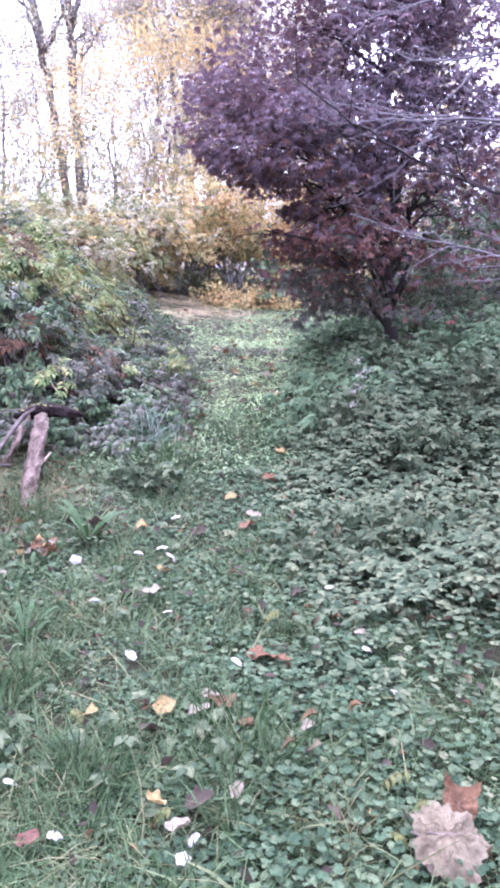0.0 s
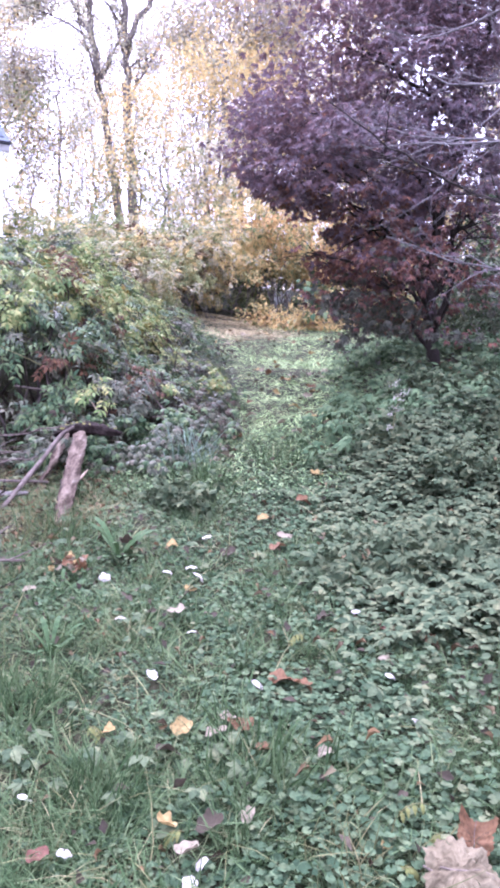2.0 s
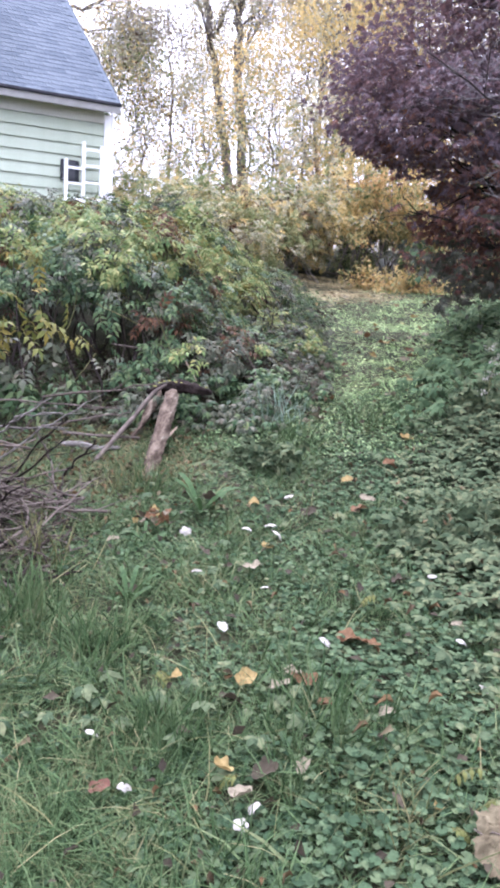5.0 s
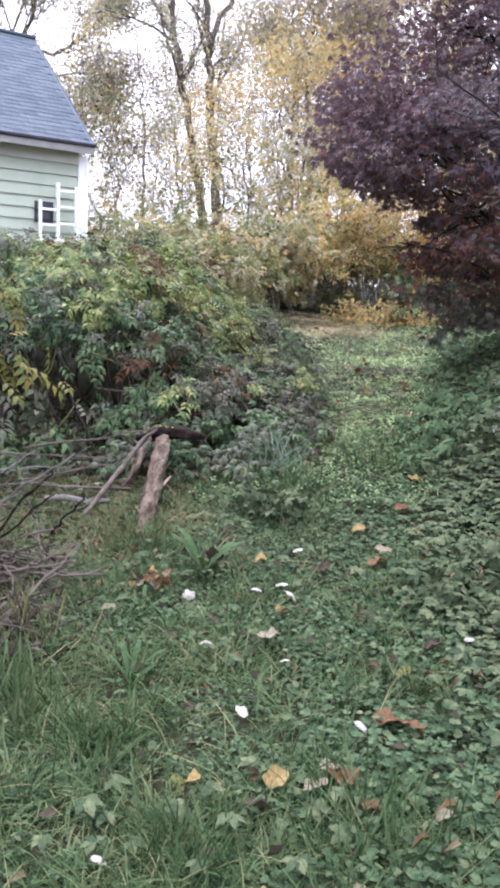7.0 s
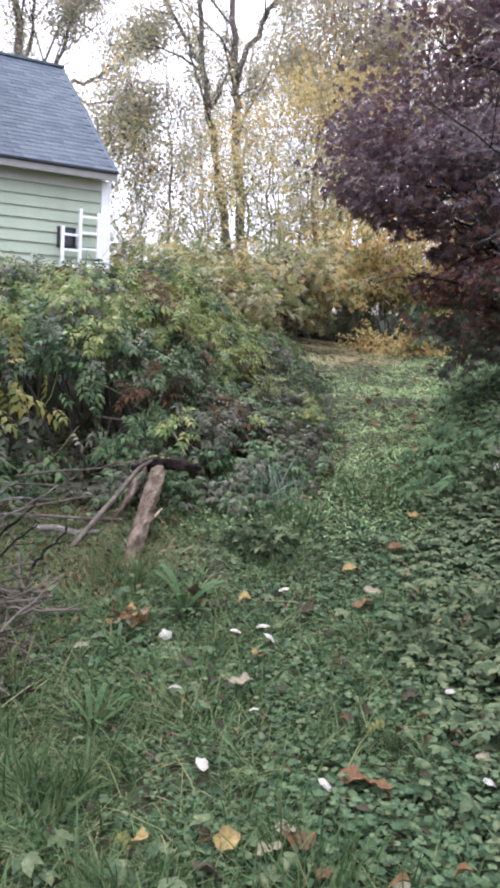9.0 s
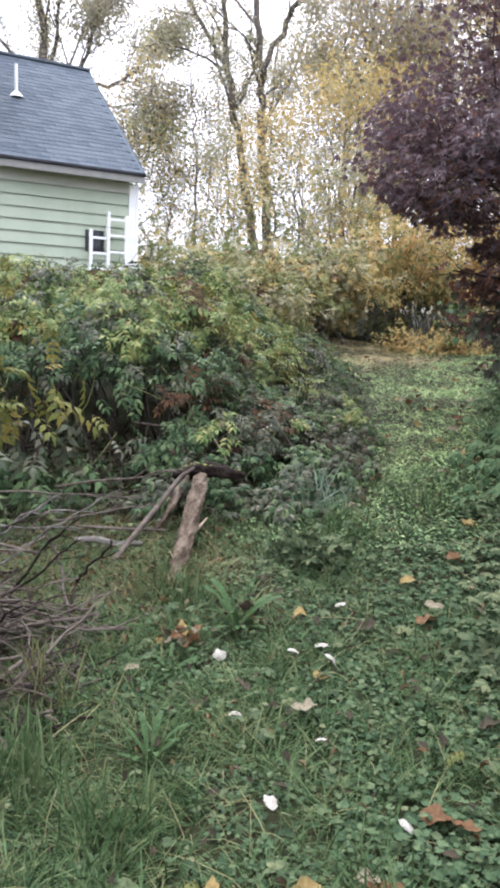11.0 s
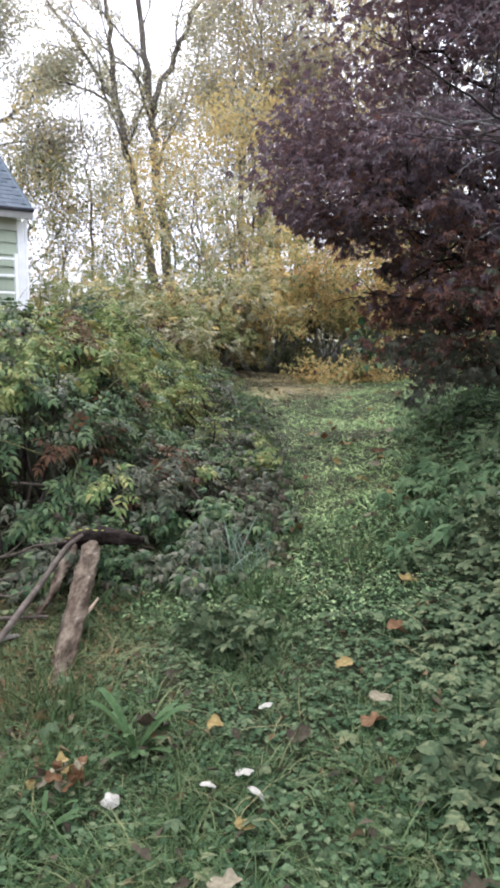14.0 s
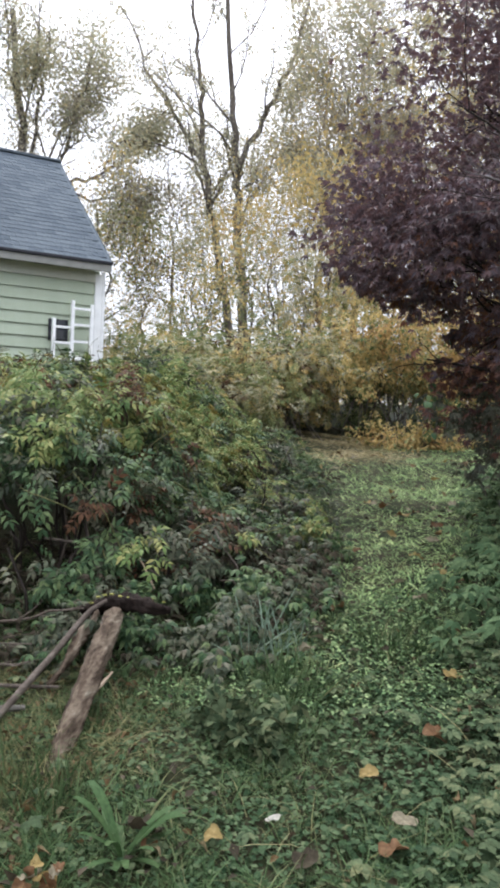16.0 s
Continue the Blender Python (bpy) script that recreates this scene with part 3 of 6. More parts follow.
# dark gaps low in the bank of bushes: middle and half axes
HOLLOWS = (((-2.14, 5.45, 0.63), (0.62, 1.0, 0.28)), ((-1.82, 5.9, 0.88), (0.16, 0.5, 0.10)), ((-2.40, 5.25, 0.34), (0.60, 0.45, 0.20)), ((-1.29, 5.6, 0.56), (0.15, 0.35, 0.07)), ((-1.75, 6.4, 1.04), (0.14, 0.3, 0.07)), ((-2.6, 5.7, 1.05), (0.18, 0.4, 0.08)), ((-1.72, 13.7, 1.10), (0.42, 1.0, 0.13)))


def shrub(name, label, c, r, n, tmpl, size, mat, seed, extra=(), category="shrub", droop=0.5, stems=14, group="", hollow=0.55, stem_mat=None, cut=-0.35, rough=0.35, clump=32, shoots=None, gap=0.34):
    shoots = (int(10 + 14 * r[0]) if tmpl is PIN5 else 0) if shoots is None else shoots
    root = thing(name, label, category, group, at=(c[0], c[1], float(hill(c[0], c[1])) - 0.02))
    o = np.array(root.location)
    q, way = mound(max(10, n // clump), c, r, seed, hollow, cut, rough)
    full = lattice(q[:, 0] + 0.6 * q[:, 1] + 20, q[:, 2] + 0.3 * q[:, 1] + 20, 0.20 + 0.08 * r[0], seed + 20) > gap
    if full.sum() > 8:
        q, way = q[full], way[full]
    pick = rng.integers(0, len(q), n)
    off = rng.normal(0, size * 0.85, (n, 3))
    p = q[pick] + off
    out = way[pick] * 0.7 + off / np.linalg.norm(off, axis=1, keepdims=True) * 0.6
    out /= np.linalg.norm(out, axis=1, keepdims=True)
    canes = []
    if shoots:
        q, way = mound(shoots * 4, c, r, seed + 5, 0.9, 0.1, rough)
        for b, w in zip(q[:shoots], way[:shoots]):
            cane = wander(b - w * 0.15, w + np.array([0, 0, 0.5]), rng.uniform(1.5, 3.2) * size, 5, 0.12, -0.12)
            canes.append(cane)
            e, d = along([cane[1:]], 9)
            p = np.concatenate([p, e])
            out = np.concatenate([out, w + rng.normal(0, 0.5, (9, 3))])
    keep = (p[:, 2] > hill(p[:, 0], p[:, 1]) + 0.02)
    for mid, half in HOLLOWS:
        keep &= np.linalg.norm((p - mid) / half, axis=1) > 1 + 0.25 * rng.normal(0, 1, len(p)) ** 2
    p, out = p[keep], out[keep]
    fwd = out * 0.8 + rng.normal(0, 0.55, p.shape) + np.array([0, 0, -droop])
    up = out * 0.7 + np.array([0, 0, 1.0]) + rng.normal(0, 0.35, p.shape)
    sz = rng.uniform(size * 0.65, size * 1.3, len(p))
    kind = rng.random(len(p))
    patch = lattice(p[:, 0] * 1.3 + p[:, 1], p[:, 2] * 1.5 + seed, 0.35, seed + 9)
    score = 0.35 * kind + 0.65 * patch
    if name == "yellowing_sapling":
        score = p[:, 2] + 0.16 * kind
    lots = [(mat, np.ones(len(p), bool), "foliage", "")]
    for share, m2, lab in extra:
        lim = np.quantile(score, 1 - share)
        pick = score > lim
        lots[0][1][pick] = False
        lots.append((m2, pick, "foliage", lab))
        score[pick] = -1
    for m, sel, nm, lab in lots:
        if sel.sum() < 3:
            continue
        v, f = scatter(tmpl, frames_for(fwd[sel], up[sel], sz[sel]), p[sel] - o)
        put(nm, mesh_of(nm, v, f), m, root, lab)
    for cane in canes:
        v, f = tube(cane - o, np.linspace(0.005, 0.002, len(cane)), 4)
        put("cane", mesh_of("cane", v, f), stem_mat or M_bark, root)
    if stems:
        for i in range(stems):
            q, _ = mound(24, c, np.array(r) * 0.92, seed + 1, 0.8, 0.0)
            b = np.array([c[0] + rng.normal(0, r[0] * 0.3), c[1] + rng.normal(0, r[1] * 0.25), 0])
            b[2] = hill(b[0], b[1]) - 0.03
            mid = (b + q[0]) / 2 + rng.normal(0, 0.08, 3) + np.array([0, 0, 0.15 * r[2]])
            line = np.array([b, (b + mid) / 2 + rng.normal(0, 0.03, 3), mid, (mid + q[0]) / 2 + rng.normal(0, 0.04, 3), q[0]]) - o
            v, f = tube(line, np.linspace(0.012, 0.004, 5) * (0.6 + 0.25 * r[2]), 4)
            put("stem", mesh_of("stem", v, f), stem_mat or M_bark, root)
    return root


BR = "bramble and elder shrubs on the bank"
rust = "rusty brown withered leaves"
yel = "yellowing leaves"
grey = "grey-green dull leaves"
PINL = pinnate(3, ovate4(0.42, 0.05, 0.26), 0.46, 0.30)
PINF = pinnate(3, diamond(0.44, 0.06, 0.26), 0.46, 0.30)
FAN5 = fan(5, ovate4(0.38, 0.05, 0.30), 0.66, 3.0, 0.32)


def bank_inside(x, y):
    """How far a place lies in from the edge of the path."""
    return np.interp(y, (4.0, 4.8, 5.8, 6.8, 8, 9.3, 11, 12.5), (-0.52, -0.22, -0.12, -0.30, -0.48, -0.66, -1.3, -1.6)) - x


def bank_height(x, y):
    """Height of the foliage over the ground along the bank."""
    u = bank_inside(x, y) + 0.22 * (lattice(x, y, 0.6, 71) - 0.5)
    front = smooth(4.85, 5.55, y + 0.25 * (lattice(x, y, 0.5, 72) - 0.5))
    low = 0.19 * smooth(0.0, 0.35, u) * smooth(4.40, 4.85, y + 0.10 * smooth(-1.1, -1.4, x))
    h = low + front * (0.21 * smooth(0.35, 1.0, u) + 0.66 * smooth(0.85, 2.0, u)) - 0.06 * smooth(6.6, 8.0, y) * smooth(1.2, 2.2, u)
    return h * (0.80 + 0.40 * lattice(x, y, 0.42, 73)) + 0.05 * smooth(0.3, 0.8, u) * (lattice(x, y, 0.17, 74) - 0.5)


BANK = (
    ("elder_bush", "large blue-green elder bush over a dark hollow", "shrub", -2.75, 6.3),
    ("elder_bush", "green elder bush with rusty dead leaves beside the path", "shrub", -1.55, 6.45),
    ("elder_bush", "low dark elder bush in front of the bank", "shrub", -1.95, 5.5),
    ("elder_bush", "green elder bush at the foot of the bank", "shrub", -3.5, 5.8),
    ("elder_bush", "green and silver elder bush with withered drooping leaves", "shrub", -1.75, 7.35),
    ("bramble_patch", "grey-brown withering bramble sprawling onto the path", "bramble", -0.85, 7.1),
    ("bramble_patch", "grey-green bramble with drooping leaves beside the dark log", "bramble", -0.70, 4.85),
    ("bramble_patch", "low green bramble along the foot of the bushes", "bramble", -1.35, 5.15),
    ("bramble_patch", "low dark bramble under the bushes", "bramble", -2.3, 4.95),
    ("bramble_patch", "low grey-green bramble spilling to the turf", "bramble", -0.70, 5.75),
    ("bramble_patch", "dark bramble tangle along the path edge", "bramble", -1.15, 8.4),
    ("hedge_shrub", "olive green shrub with yellow and brown leaves", "shrub", -2.2, 8.4),
    ("hedge_shrub", "tall olive green shrub on the bank below the house", "shrub", -3.4, 8.0),
    ("hedge_shrub", "yellow-green shrub on the bank in front of the house", "shrub", -4.6, 9.6),
    ("hedge_shrub", "pale olive shrub high on the bank", "shrub", -3.3, 10.2),
    ("hedge_shrub", "olive and brown shrub at the end of the bank", "shrub", -2.1, 10.6),
    ("elder_bush", "green elder bush high beside the house", "shrub", -4.6, 7.3))


def bank_of_shrubs():
    """A bank of leafy shoots, each of them part of the shrub that it grows from."""
    n = 60000
    x, y = rng.uniform(-6.2, -0.1, n), rng.uniform(4.1, 11.8, n)
    h = bank_height(x, y)
    e = 0.06
    gx, gy = (bank_height(x + e, y) - bank_height(x - e, y)) / (2 * e), (bank_height(x, y + e) - bank_height(x, y - e)) / (2 * e)
    steep = np.sqrt(1 + gx ** 2 + gy ** 2)
    near = 74 - 42 * smooth(7.0, 9.0, y) + 45 * smooth(0.30, 0.15, h)
    full = lattice(x * 1.1 + 3, y * 0.9 + h * 2 + 5, 0.24, 75)
    k = (h > 0.05) & (rng.random(n) < near * steep * (0.10 + 1.15 * smooth(0.29, 0.54, full)) * (6.1 * 7.7) / n) & (x > -(1.0 + 0.60 * y))
    x, y, h, gx, gy = x[k], y[k], h[k], gx[k], gy[k]
    m = len(x)
    nrm = np.stack([-gx, -gy - 0.03, np.ones(m)], 1)
    nrm /= np.linalg.norm(nrm, axis=1, keepdims=True)
    u = bank_inside(x, y)
    low = (h < 0.27) | (u < 0.55)
    top = np.stack([x, y, hill(x, y) + h], 1)
    deep = np.where(rng.random(m) < 0.34, rng.uniform(0.12, 0.45, m), rng.uniform(-0.05, 0.07, m)) * np.clip(h / 0.5, 0.2, 1)
    reach = rng.uniform(0.20, 0.38, m) * np.where(low, 0.6, 1) * (1 + 0.4 * smooth(8, 10, y)) * np.where(~low & (rng.random(m) < 0.10), 1.6, 1)
    d = nrm * 0.8 + np.array([0, 0, 0.30]) + rng.normal(0, 0.42, (m, 3))
    d /= np.linalg.norm(d, axis=1, keepdims=True)
    base = top - nrm * (deep + reach * 0.55)[:, None]
    # what colour the leaves of each shoot have turned
    patch = lattice(x * 1.2 + h * 1.3 + 2, y + h * 1.7, 0.26, 76)
    rank = np.argsort(np.argsort(patch)) / m
    mood = np.argsort(np.argsort(0.45 * rank + 0.55 * rng.random(m))) / m
    tone = np.zeros(m, int)  # 0 green, 1 grey, 2 rust, 3 yellowing, 4 olive, 5 brown
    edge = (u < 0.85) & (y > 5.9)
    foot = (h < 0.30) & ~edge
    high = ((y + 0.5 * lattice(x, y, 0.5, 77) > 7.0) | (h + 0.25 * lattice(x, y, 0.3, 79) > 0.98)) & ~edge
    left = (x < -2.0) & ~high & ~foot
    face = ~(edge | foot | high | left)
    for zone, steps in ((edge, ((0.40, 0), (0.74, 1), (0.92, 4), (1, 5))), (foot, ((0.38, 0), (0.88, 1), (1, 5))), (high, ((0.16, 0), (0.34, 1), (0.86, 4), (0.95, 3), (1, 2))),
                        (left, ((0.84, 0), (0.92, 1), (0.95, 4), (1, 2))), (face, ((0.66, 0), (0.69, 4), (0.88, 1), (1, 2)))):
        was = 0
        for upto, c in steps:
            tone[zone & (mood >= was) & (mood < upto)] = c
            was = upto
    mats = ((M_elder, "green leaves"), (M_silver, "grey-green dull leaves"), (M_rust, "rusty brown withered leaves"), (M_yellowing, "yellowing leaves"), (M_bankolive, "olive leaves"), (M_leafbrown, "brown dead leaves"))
    per = 16
    s = np.tile(np.linspace(0.2, 1.0, per), m) + rng.uniform(-0.06, 0.06, m * per)
    D, R, N = np.repeat(d, per, 0), np.repeat(reach, per), np.repeat(nrm, per, 0)
    p = np.repeat(base, per, 0) + D * (R * s)[:, None] + np.outer(R * s * s * 0.45, (0, 0, -1)) + rng.normal(0, 0.035, (m * per, 3))
    side = np.cross(D, N + rng.normal(0, 0.3, N.shape)) * np.where(np.arange(m * per) % 2, 1, -1)[:, None]
    side /= np.maximum(np.linalg.norm(side, axis=1, keepdims=True), 1e-6)
    fwd = side * 0.75 + D * 0.35 + N * 0.35 + np.array([0, -0.10, -0.62]) + rng.normal(0, 0.28, p.shape)
    up = N * 0.9 + np.array([0, -0.15, 0.75]) + rng.normal(0, 0.24, p.shape)
    L = np.repeat(low, per)
    size = rng.uniform(0.085, 0.155, m * per) * np.where(L, 0.68, 1) * (1 + 0.25 * np.repeat(smooth(8, 10, y), per))
    T = np.repeat(tone, per)
    own = np.argmin([(x - b[3]) ** 2 + (y - b[4]) ** 2 for b in BANK], axis=0)
    O = np.repeat(own, per)
    keep = p[:, 2] > hill(p[:, 0], p[:, 1]) + 0.02
    for mid, half in HOLLOWS:
        keep &= (np.linalg.norm((p - mid) / half, axis=1) > 1 + 0.2 * rng.normal(0, 1, len(p)) ** 2) | (rng.random(len(p)) < 0.02)
    for i, (name, label, kind, bx, by) in enumerate(BANK):
        o = np.array([bx, by, float(hill(bx, by)) - 0.02])
        root = thing(name, label, kind, BR, at=o)
        for c, (mat, lab) in enumerate(mats):
            lots = []
            for near_by, lowly, tmpl in ((True, False, PINL), (True, True, FAN5), (False, False, PINF), (False, True, PINF)):
                q = keep & (O == i) & (T == c) & (L == lowly) & ((p[:, 1] < 7.6) == near_by)
                if q.sum():
                    lots.append(scatter(tmpl, frames_for(fwd[q], up[q], size[q]), p[q] - o))
            if lots:
                put("foliage", mesh_of("foliage", *merge(*lots)), mat, root, lab)
        mine = np.flatnonzero((own == i) & ~low)
        # mostly dark bark colour, to deepen the shade inside the bank
        for j in rng.permutation(mine)[:12]:
            b = np.array([x[j] * 0.5 + bx * 0.5 + rng.normal(0, 0.15), y[j] * 0.5 + by * 0.5 + rng.normal(0, 0.15), 0])
            b[2] = hill(b[0], b[1]) - 0.03
            tip = base[j] + d[j] * reach[j] * 0.8
            mid = (b + tip) / 2 + rng.normal(0, 0.07, 3) + np.array([0, 0, 0.12 * h[j]])
            line = np.array([b, (b + mid) / 2 + rng.normal(0, 0.03, 3), mid, (mid + tip) / 2 + rng.normal(0, 0.04, 3), tip]) - o
            put("stem", mesh_of("stem", *tube(line, np.linspace(0.010, 0.003, 5), 5)), M_darkbark if j % 3 else M_stick, root)
        for j in rng.permutation(mine)[:7]:
            w = np.cross(nrm[j], rng.normal(0, 1, 3)) + nrm[j] * 0.4 + np.array([0, 0, 0.3])
            line = wander(top[j] - nrm[j] * 0.05, w, rng.uniform(0.25, 0.6), 6, 0.16, -0.10) - o
            put("dead_cane", mesh_of("dead_cane", *tube(line, np.linspace(0.0050, 0.0022, len(line)), 4)), M_straw, root, "pale dead cane")


bank_of_shrubs()
shrub("yellowing_sapling", "sapling with drooping compound leaves, some turning yellow and orange", (-2.26, 4.50, 0.40), (0.38, 0.32, 0.36), 420, PINL, 0.18, M_elder, 11, ((0.16, M_yellowing, yel), (0.20, M_silver, grey)), "sapling", stems=5, stem_mat=M_darkbark, droop=1.0, hollow=0.5, gap=0.2, clump=8, shoots=0)
shrub("hedge_shrub", "olive and brown shrub arching over a dark hollow", (-2.9, 11.9, 1.2), (0.9, 0.9, 0.66), 3200, PIN5, 0.15, M_hedge, 12, ((0.15, M_rust, rust), (0.12, M_gold, yel), (0.3, M_olive, "pale olive leaves")), group=BR)
shrub("hedge_shrub", "yellow-green shrub overhanging the end of the path", (-1.95, 13.0, 1.75), (1.0, 0.8, 0.72), 3700, PIN5, 0.14, M_hedge, 13, ((0.24, M_gold, "golden leaves"), (0.26, M_olive, "pale olive leaves"), (0.08, M_rust, rust)), group=BR, cut=-0.35, rough=0.75, hollow=0.25, shoots=46)
shrub("hedge_shrub", "brown and olive thicket shrub beyond the path", (-3.4, 13.8, 1.55), (1.5, 1.1, 0.75), 4200, PIN5, 0.165, M_hedge, 14, ((0.2, M_rust, rust), (0.15, M_gold, "golden leaves"), (0.15, M_olive, "olive leaves")), group=BR, rough=0.6)
GO = "golden shrubs at the end of the path"
shrub("golden_shrub", "tall twiggy shrub with golden and olive autumn leaves", (-0.75, 14.3, 1.95), (1.15, 0.8, 1.25), 11000, LEAF2, 0.062, M_orange, 15, ((0.35, M_gold, yel), (0.3, M_hedge, "olive leaves")), group=GO, hollow=0.2, rough=0.8, clump=16, gap=0.42, shoots=40)
shrub("golden_shrub", "low shrub with bright golden leaves at the lawn's edge", (-0.05, 12.9, 0.92), (0.85, 0.45, 0.32), 3400, LEAF2, 0.058, M_gold, 16, ((0.3, M_orange, "orange leaves"), (0.2, M_hedge, "green leaves")), group=GO, clump=12, rough=0.9, hollow=0.1, gap=0.45, shoots=24)
shrub("golden_shrub", "yellow shrub half hidden by the purple maple", (0.55, 13.8, 1.75), (0.9, 0.7, 1.1), 7500, LEAF2, 0.062, M_gold, 17, ((0.3, M_orange, "orange leaves"), (0.2, M_hedge, "green leaves")), group=GO, hollow=0.25, rough=0.8, clump=16, gap=0.42, shoots=26)
shrub("golden_shrub", "pale golden shrub beyond the maple trunk", (1.9, 13.2, 1.5), (1.0, 0.7, 0.9), 5000, LEAF2, 0.062, M_gold, 27, ((0.4, M_hedge, "green leaves"),), group=GO, hollow=0.25, rough=0.7, clump=16)
shrub("hedge_shrub", "dull olive shrub deep behind the hollow", (-1.7, 15.1, 1.45), (1.7, 0.6, 0.85), 3600, PIN5, 0.15, M_hedge, 23, ((0.3, M_herb, "dark green leaves"),), group=BR)
shrub("broadleaf_plant", "plant with large hanging green leaves", (0.12, 12.8, 1.35), (0.3, 0.25, 0.28), 60, LEAF8, 0.13, M_elder, 18, (), "plant", stems=5, droop=1.4, hollow=0.3)
RB = "green thicket beyond the maple"
shrub("thicket_shrub", "pale green bushy shrub behind the maple", (3.3, 10.5, 1.6), (1.5, 1.0, 1.0), 1900, PIN5, 0.22, M_silver, 19, ((0.4, M_elder, "green leaves"),), group=RB)
shrub("thicket_shrub", "dark shaded shrub beneath the maple", (2.7, 8.6, 1.25), (1.0, 0.9, 0.55), 1700, PINL, 0.15, M_herb, 20, ((0.2, M_maple, "purple shoots"), (0.2, M_silver, grey)), group=RB, hollow=0.3)


# ---- purple maple ----
def purple_maple():
    at = np.array([1.30, 6.95, float(hill(1.3, 6.95)) - 0.03])
    root = thing("purple_maple", "purple-leaved maple tree with a dark trunk and dense layered crown", "tree", at=at)
    c, r = np.array([0.86, 7.15, 2.75]) - at, np.array([1.46, 1.40, 2.35])
    trunk = np.array([(0, 0, 0), (-0.05, 0.02, 0.30), (-0.11, 0.03, 0.7), (-0.10, 0.08, 1.2), (0.02, 0.15, 2.0), (0.2, 0.25, 3.0), (0.3, 0.3, 4.2)])
    v, f = tube(trunk, np.linspace(0.062, 0.016, 7), 9)
    put("trunk", mesh_of("trunk", v, f, True), M_darkbark, root)
    tips = []
    for i in range(26):
        k = rng.uniform(0.8, 5.4) if i > 7 else rng.uniform(0.6, 2.0)
        j = int(k)
        p = trunk[j] * (1 - k + j) + trunk[j + 1] * (k - j)
        a = i * 2.4 + rng.normal(0, 0.3)
        rise = -0.62 + 1.25 * (k - 0.6) / 4.8
        reach = (0.86 - 0.42 * (k - 1) / 4.4) * (0.64 if rise < -0.2 else 0.92)
        end = c + r * np.array([math.cos(a) * reach, math.sin(a) * reach, rise])
        line = np.array([p + (end - p) * s + np.array([0, 0, 0.22 * math.sin(s * 3.1)]) + rng.normal(0, 0.05, 3) * (s > 0) for s in np.linspace(0, 1, 6)])
        lots, ends = branch_out(line, 0.023, 0.005, 2, 5, 0.42, 0.8, -0.02, 0.2, 0.2, None, None, 5)
        tips += ends
        v, f = merge(*lots)
        put("limb", mesh_of("limb", v, f), M_darkbark, root)
    # sprays of leaves in flat layers
    n = 600
    d = rng.normal(0, 1, (n, 3))
    d /= np.linalg.norm(d, axis=1, keepdims=True)
    lump = 1 + 0.20 * (lattice(d[:, 0] * 4 + 5, d[:, 2] * 4 + d[:, 1] * 2 + 5, 0.8, 41) - 0.5) * 2
    cc = c + d * r * (lump * (0.30 + 0.70 * rng.random(n) ** 0.5))[:, None]
    per = 74
    cl = np.repeat(cc, per, axis=0)
    dd = np.repeat(d, per, axis=0)
    off = rng.normal(0, 1, (len(cl), 3)) * np.array([0.19, 0.19, 0.055])
    off[:, 2] -= 0.7 * (off[:, 0] ** 2 + off[:, 1] ** 2)
    p = cl + off
    fwd = np.stack([off[:, 0], off[:, 1], np.full(len(p), -0.12)], 1) + dd * 0.12 + rng.normal(0, 0.12, p.shape) + np.array([0, 0, -0.06])
    up = np.array([0, 0, 1.0]) + rng.normal(0, 0.45, p.shape)
    sz = rng.uniform(0.055, 0.100, len(p))
    wx, wy, wz = p[:, 0] + at[0], p[:, 1] + at[1], p[:, 2] + at[2]
    # the outline, cut to fit the camera's view: a bulge at the side, a notch below it, a low branch, foliage down to
    # the herbs round the trunk
    edge = np.interp(wz, (0.95, 1.15, 1.40, 1.55, 1.68, 1.80, 1.95, 2.12, 2.25, 2.50, 2.90, 3.25, 3.6, 4.2), (0.55, 0.42, 0.12, -0.16, -0.02, 0.22, 0.18, -0.05, -0.42, -0.66, -0.58, -0.48, -0.26, 0.10))
    keep = wx > edge + 0.07 * np.sin(wz * 17) + rng.normal(0, 0.06, len(p))
    keep &= wz > 0.92 + 0.10 * np.sin(wx * 7) + 0.05 * rng.normal(0, 1, len(p))
    tier = lattice(p[:, 0] + 0.3 * p[:, 1] + 9, p[:, 2] * 1.6 + 9, 0.27, 44)
    keep &= (wz < 2.9) | (tier > 0.36 - 0.10 * smooth(0.2, 0.8, wx))
    keep &= (wz < 3.1) | (rng.random(len(p)) < 0.36 + 0.46 * smooth(0.1, 0.8, wx))
    keep &= (wx < 1.3) | (wz < 2.1) | ((tier > 0.36) & (rng.random(len(p)) < 0.8))
    keep &= (wz > 2.9) | (wz < 2.12) | (tier > 0.22)
    small = lattice(p[:, 0] + 0.2 * p[:, 1] + 4, p[:, 2] * 1.3 + 4, 0.15, 46)
    keep &= (wz > 2.12) | (small > 0.40 + 0.12 * smooth(0.9, 0.0, wx))
    keep &= (wz > 1.35) | ((small > 0.46) & (rng.random(len(p)) < 0.85))
    keep &= (wx < 1.25) | (wz > 1.98) | (small > 0.60)
    keep &= (wz > 1.75) | (rng.random(len(p)) < 0.85)
    keep &= (wx < 1.15 + 0.3 * (wz - 2.2)) | (rng.random(len(p)) < 0.60)
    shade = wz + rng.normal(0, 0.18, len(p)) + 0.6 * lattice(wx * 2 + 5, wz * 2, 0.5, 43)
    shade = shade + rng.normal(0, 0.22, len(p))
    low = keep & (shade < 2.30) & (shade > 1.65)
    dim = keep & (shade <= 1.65)
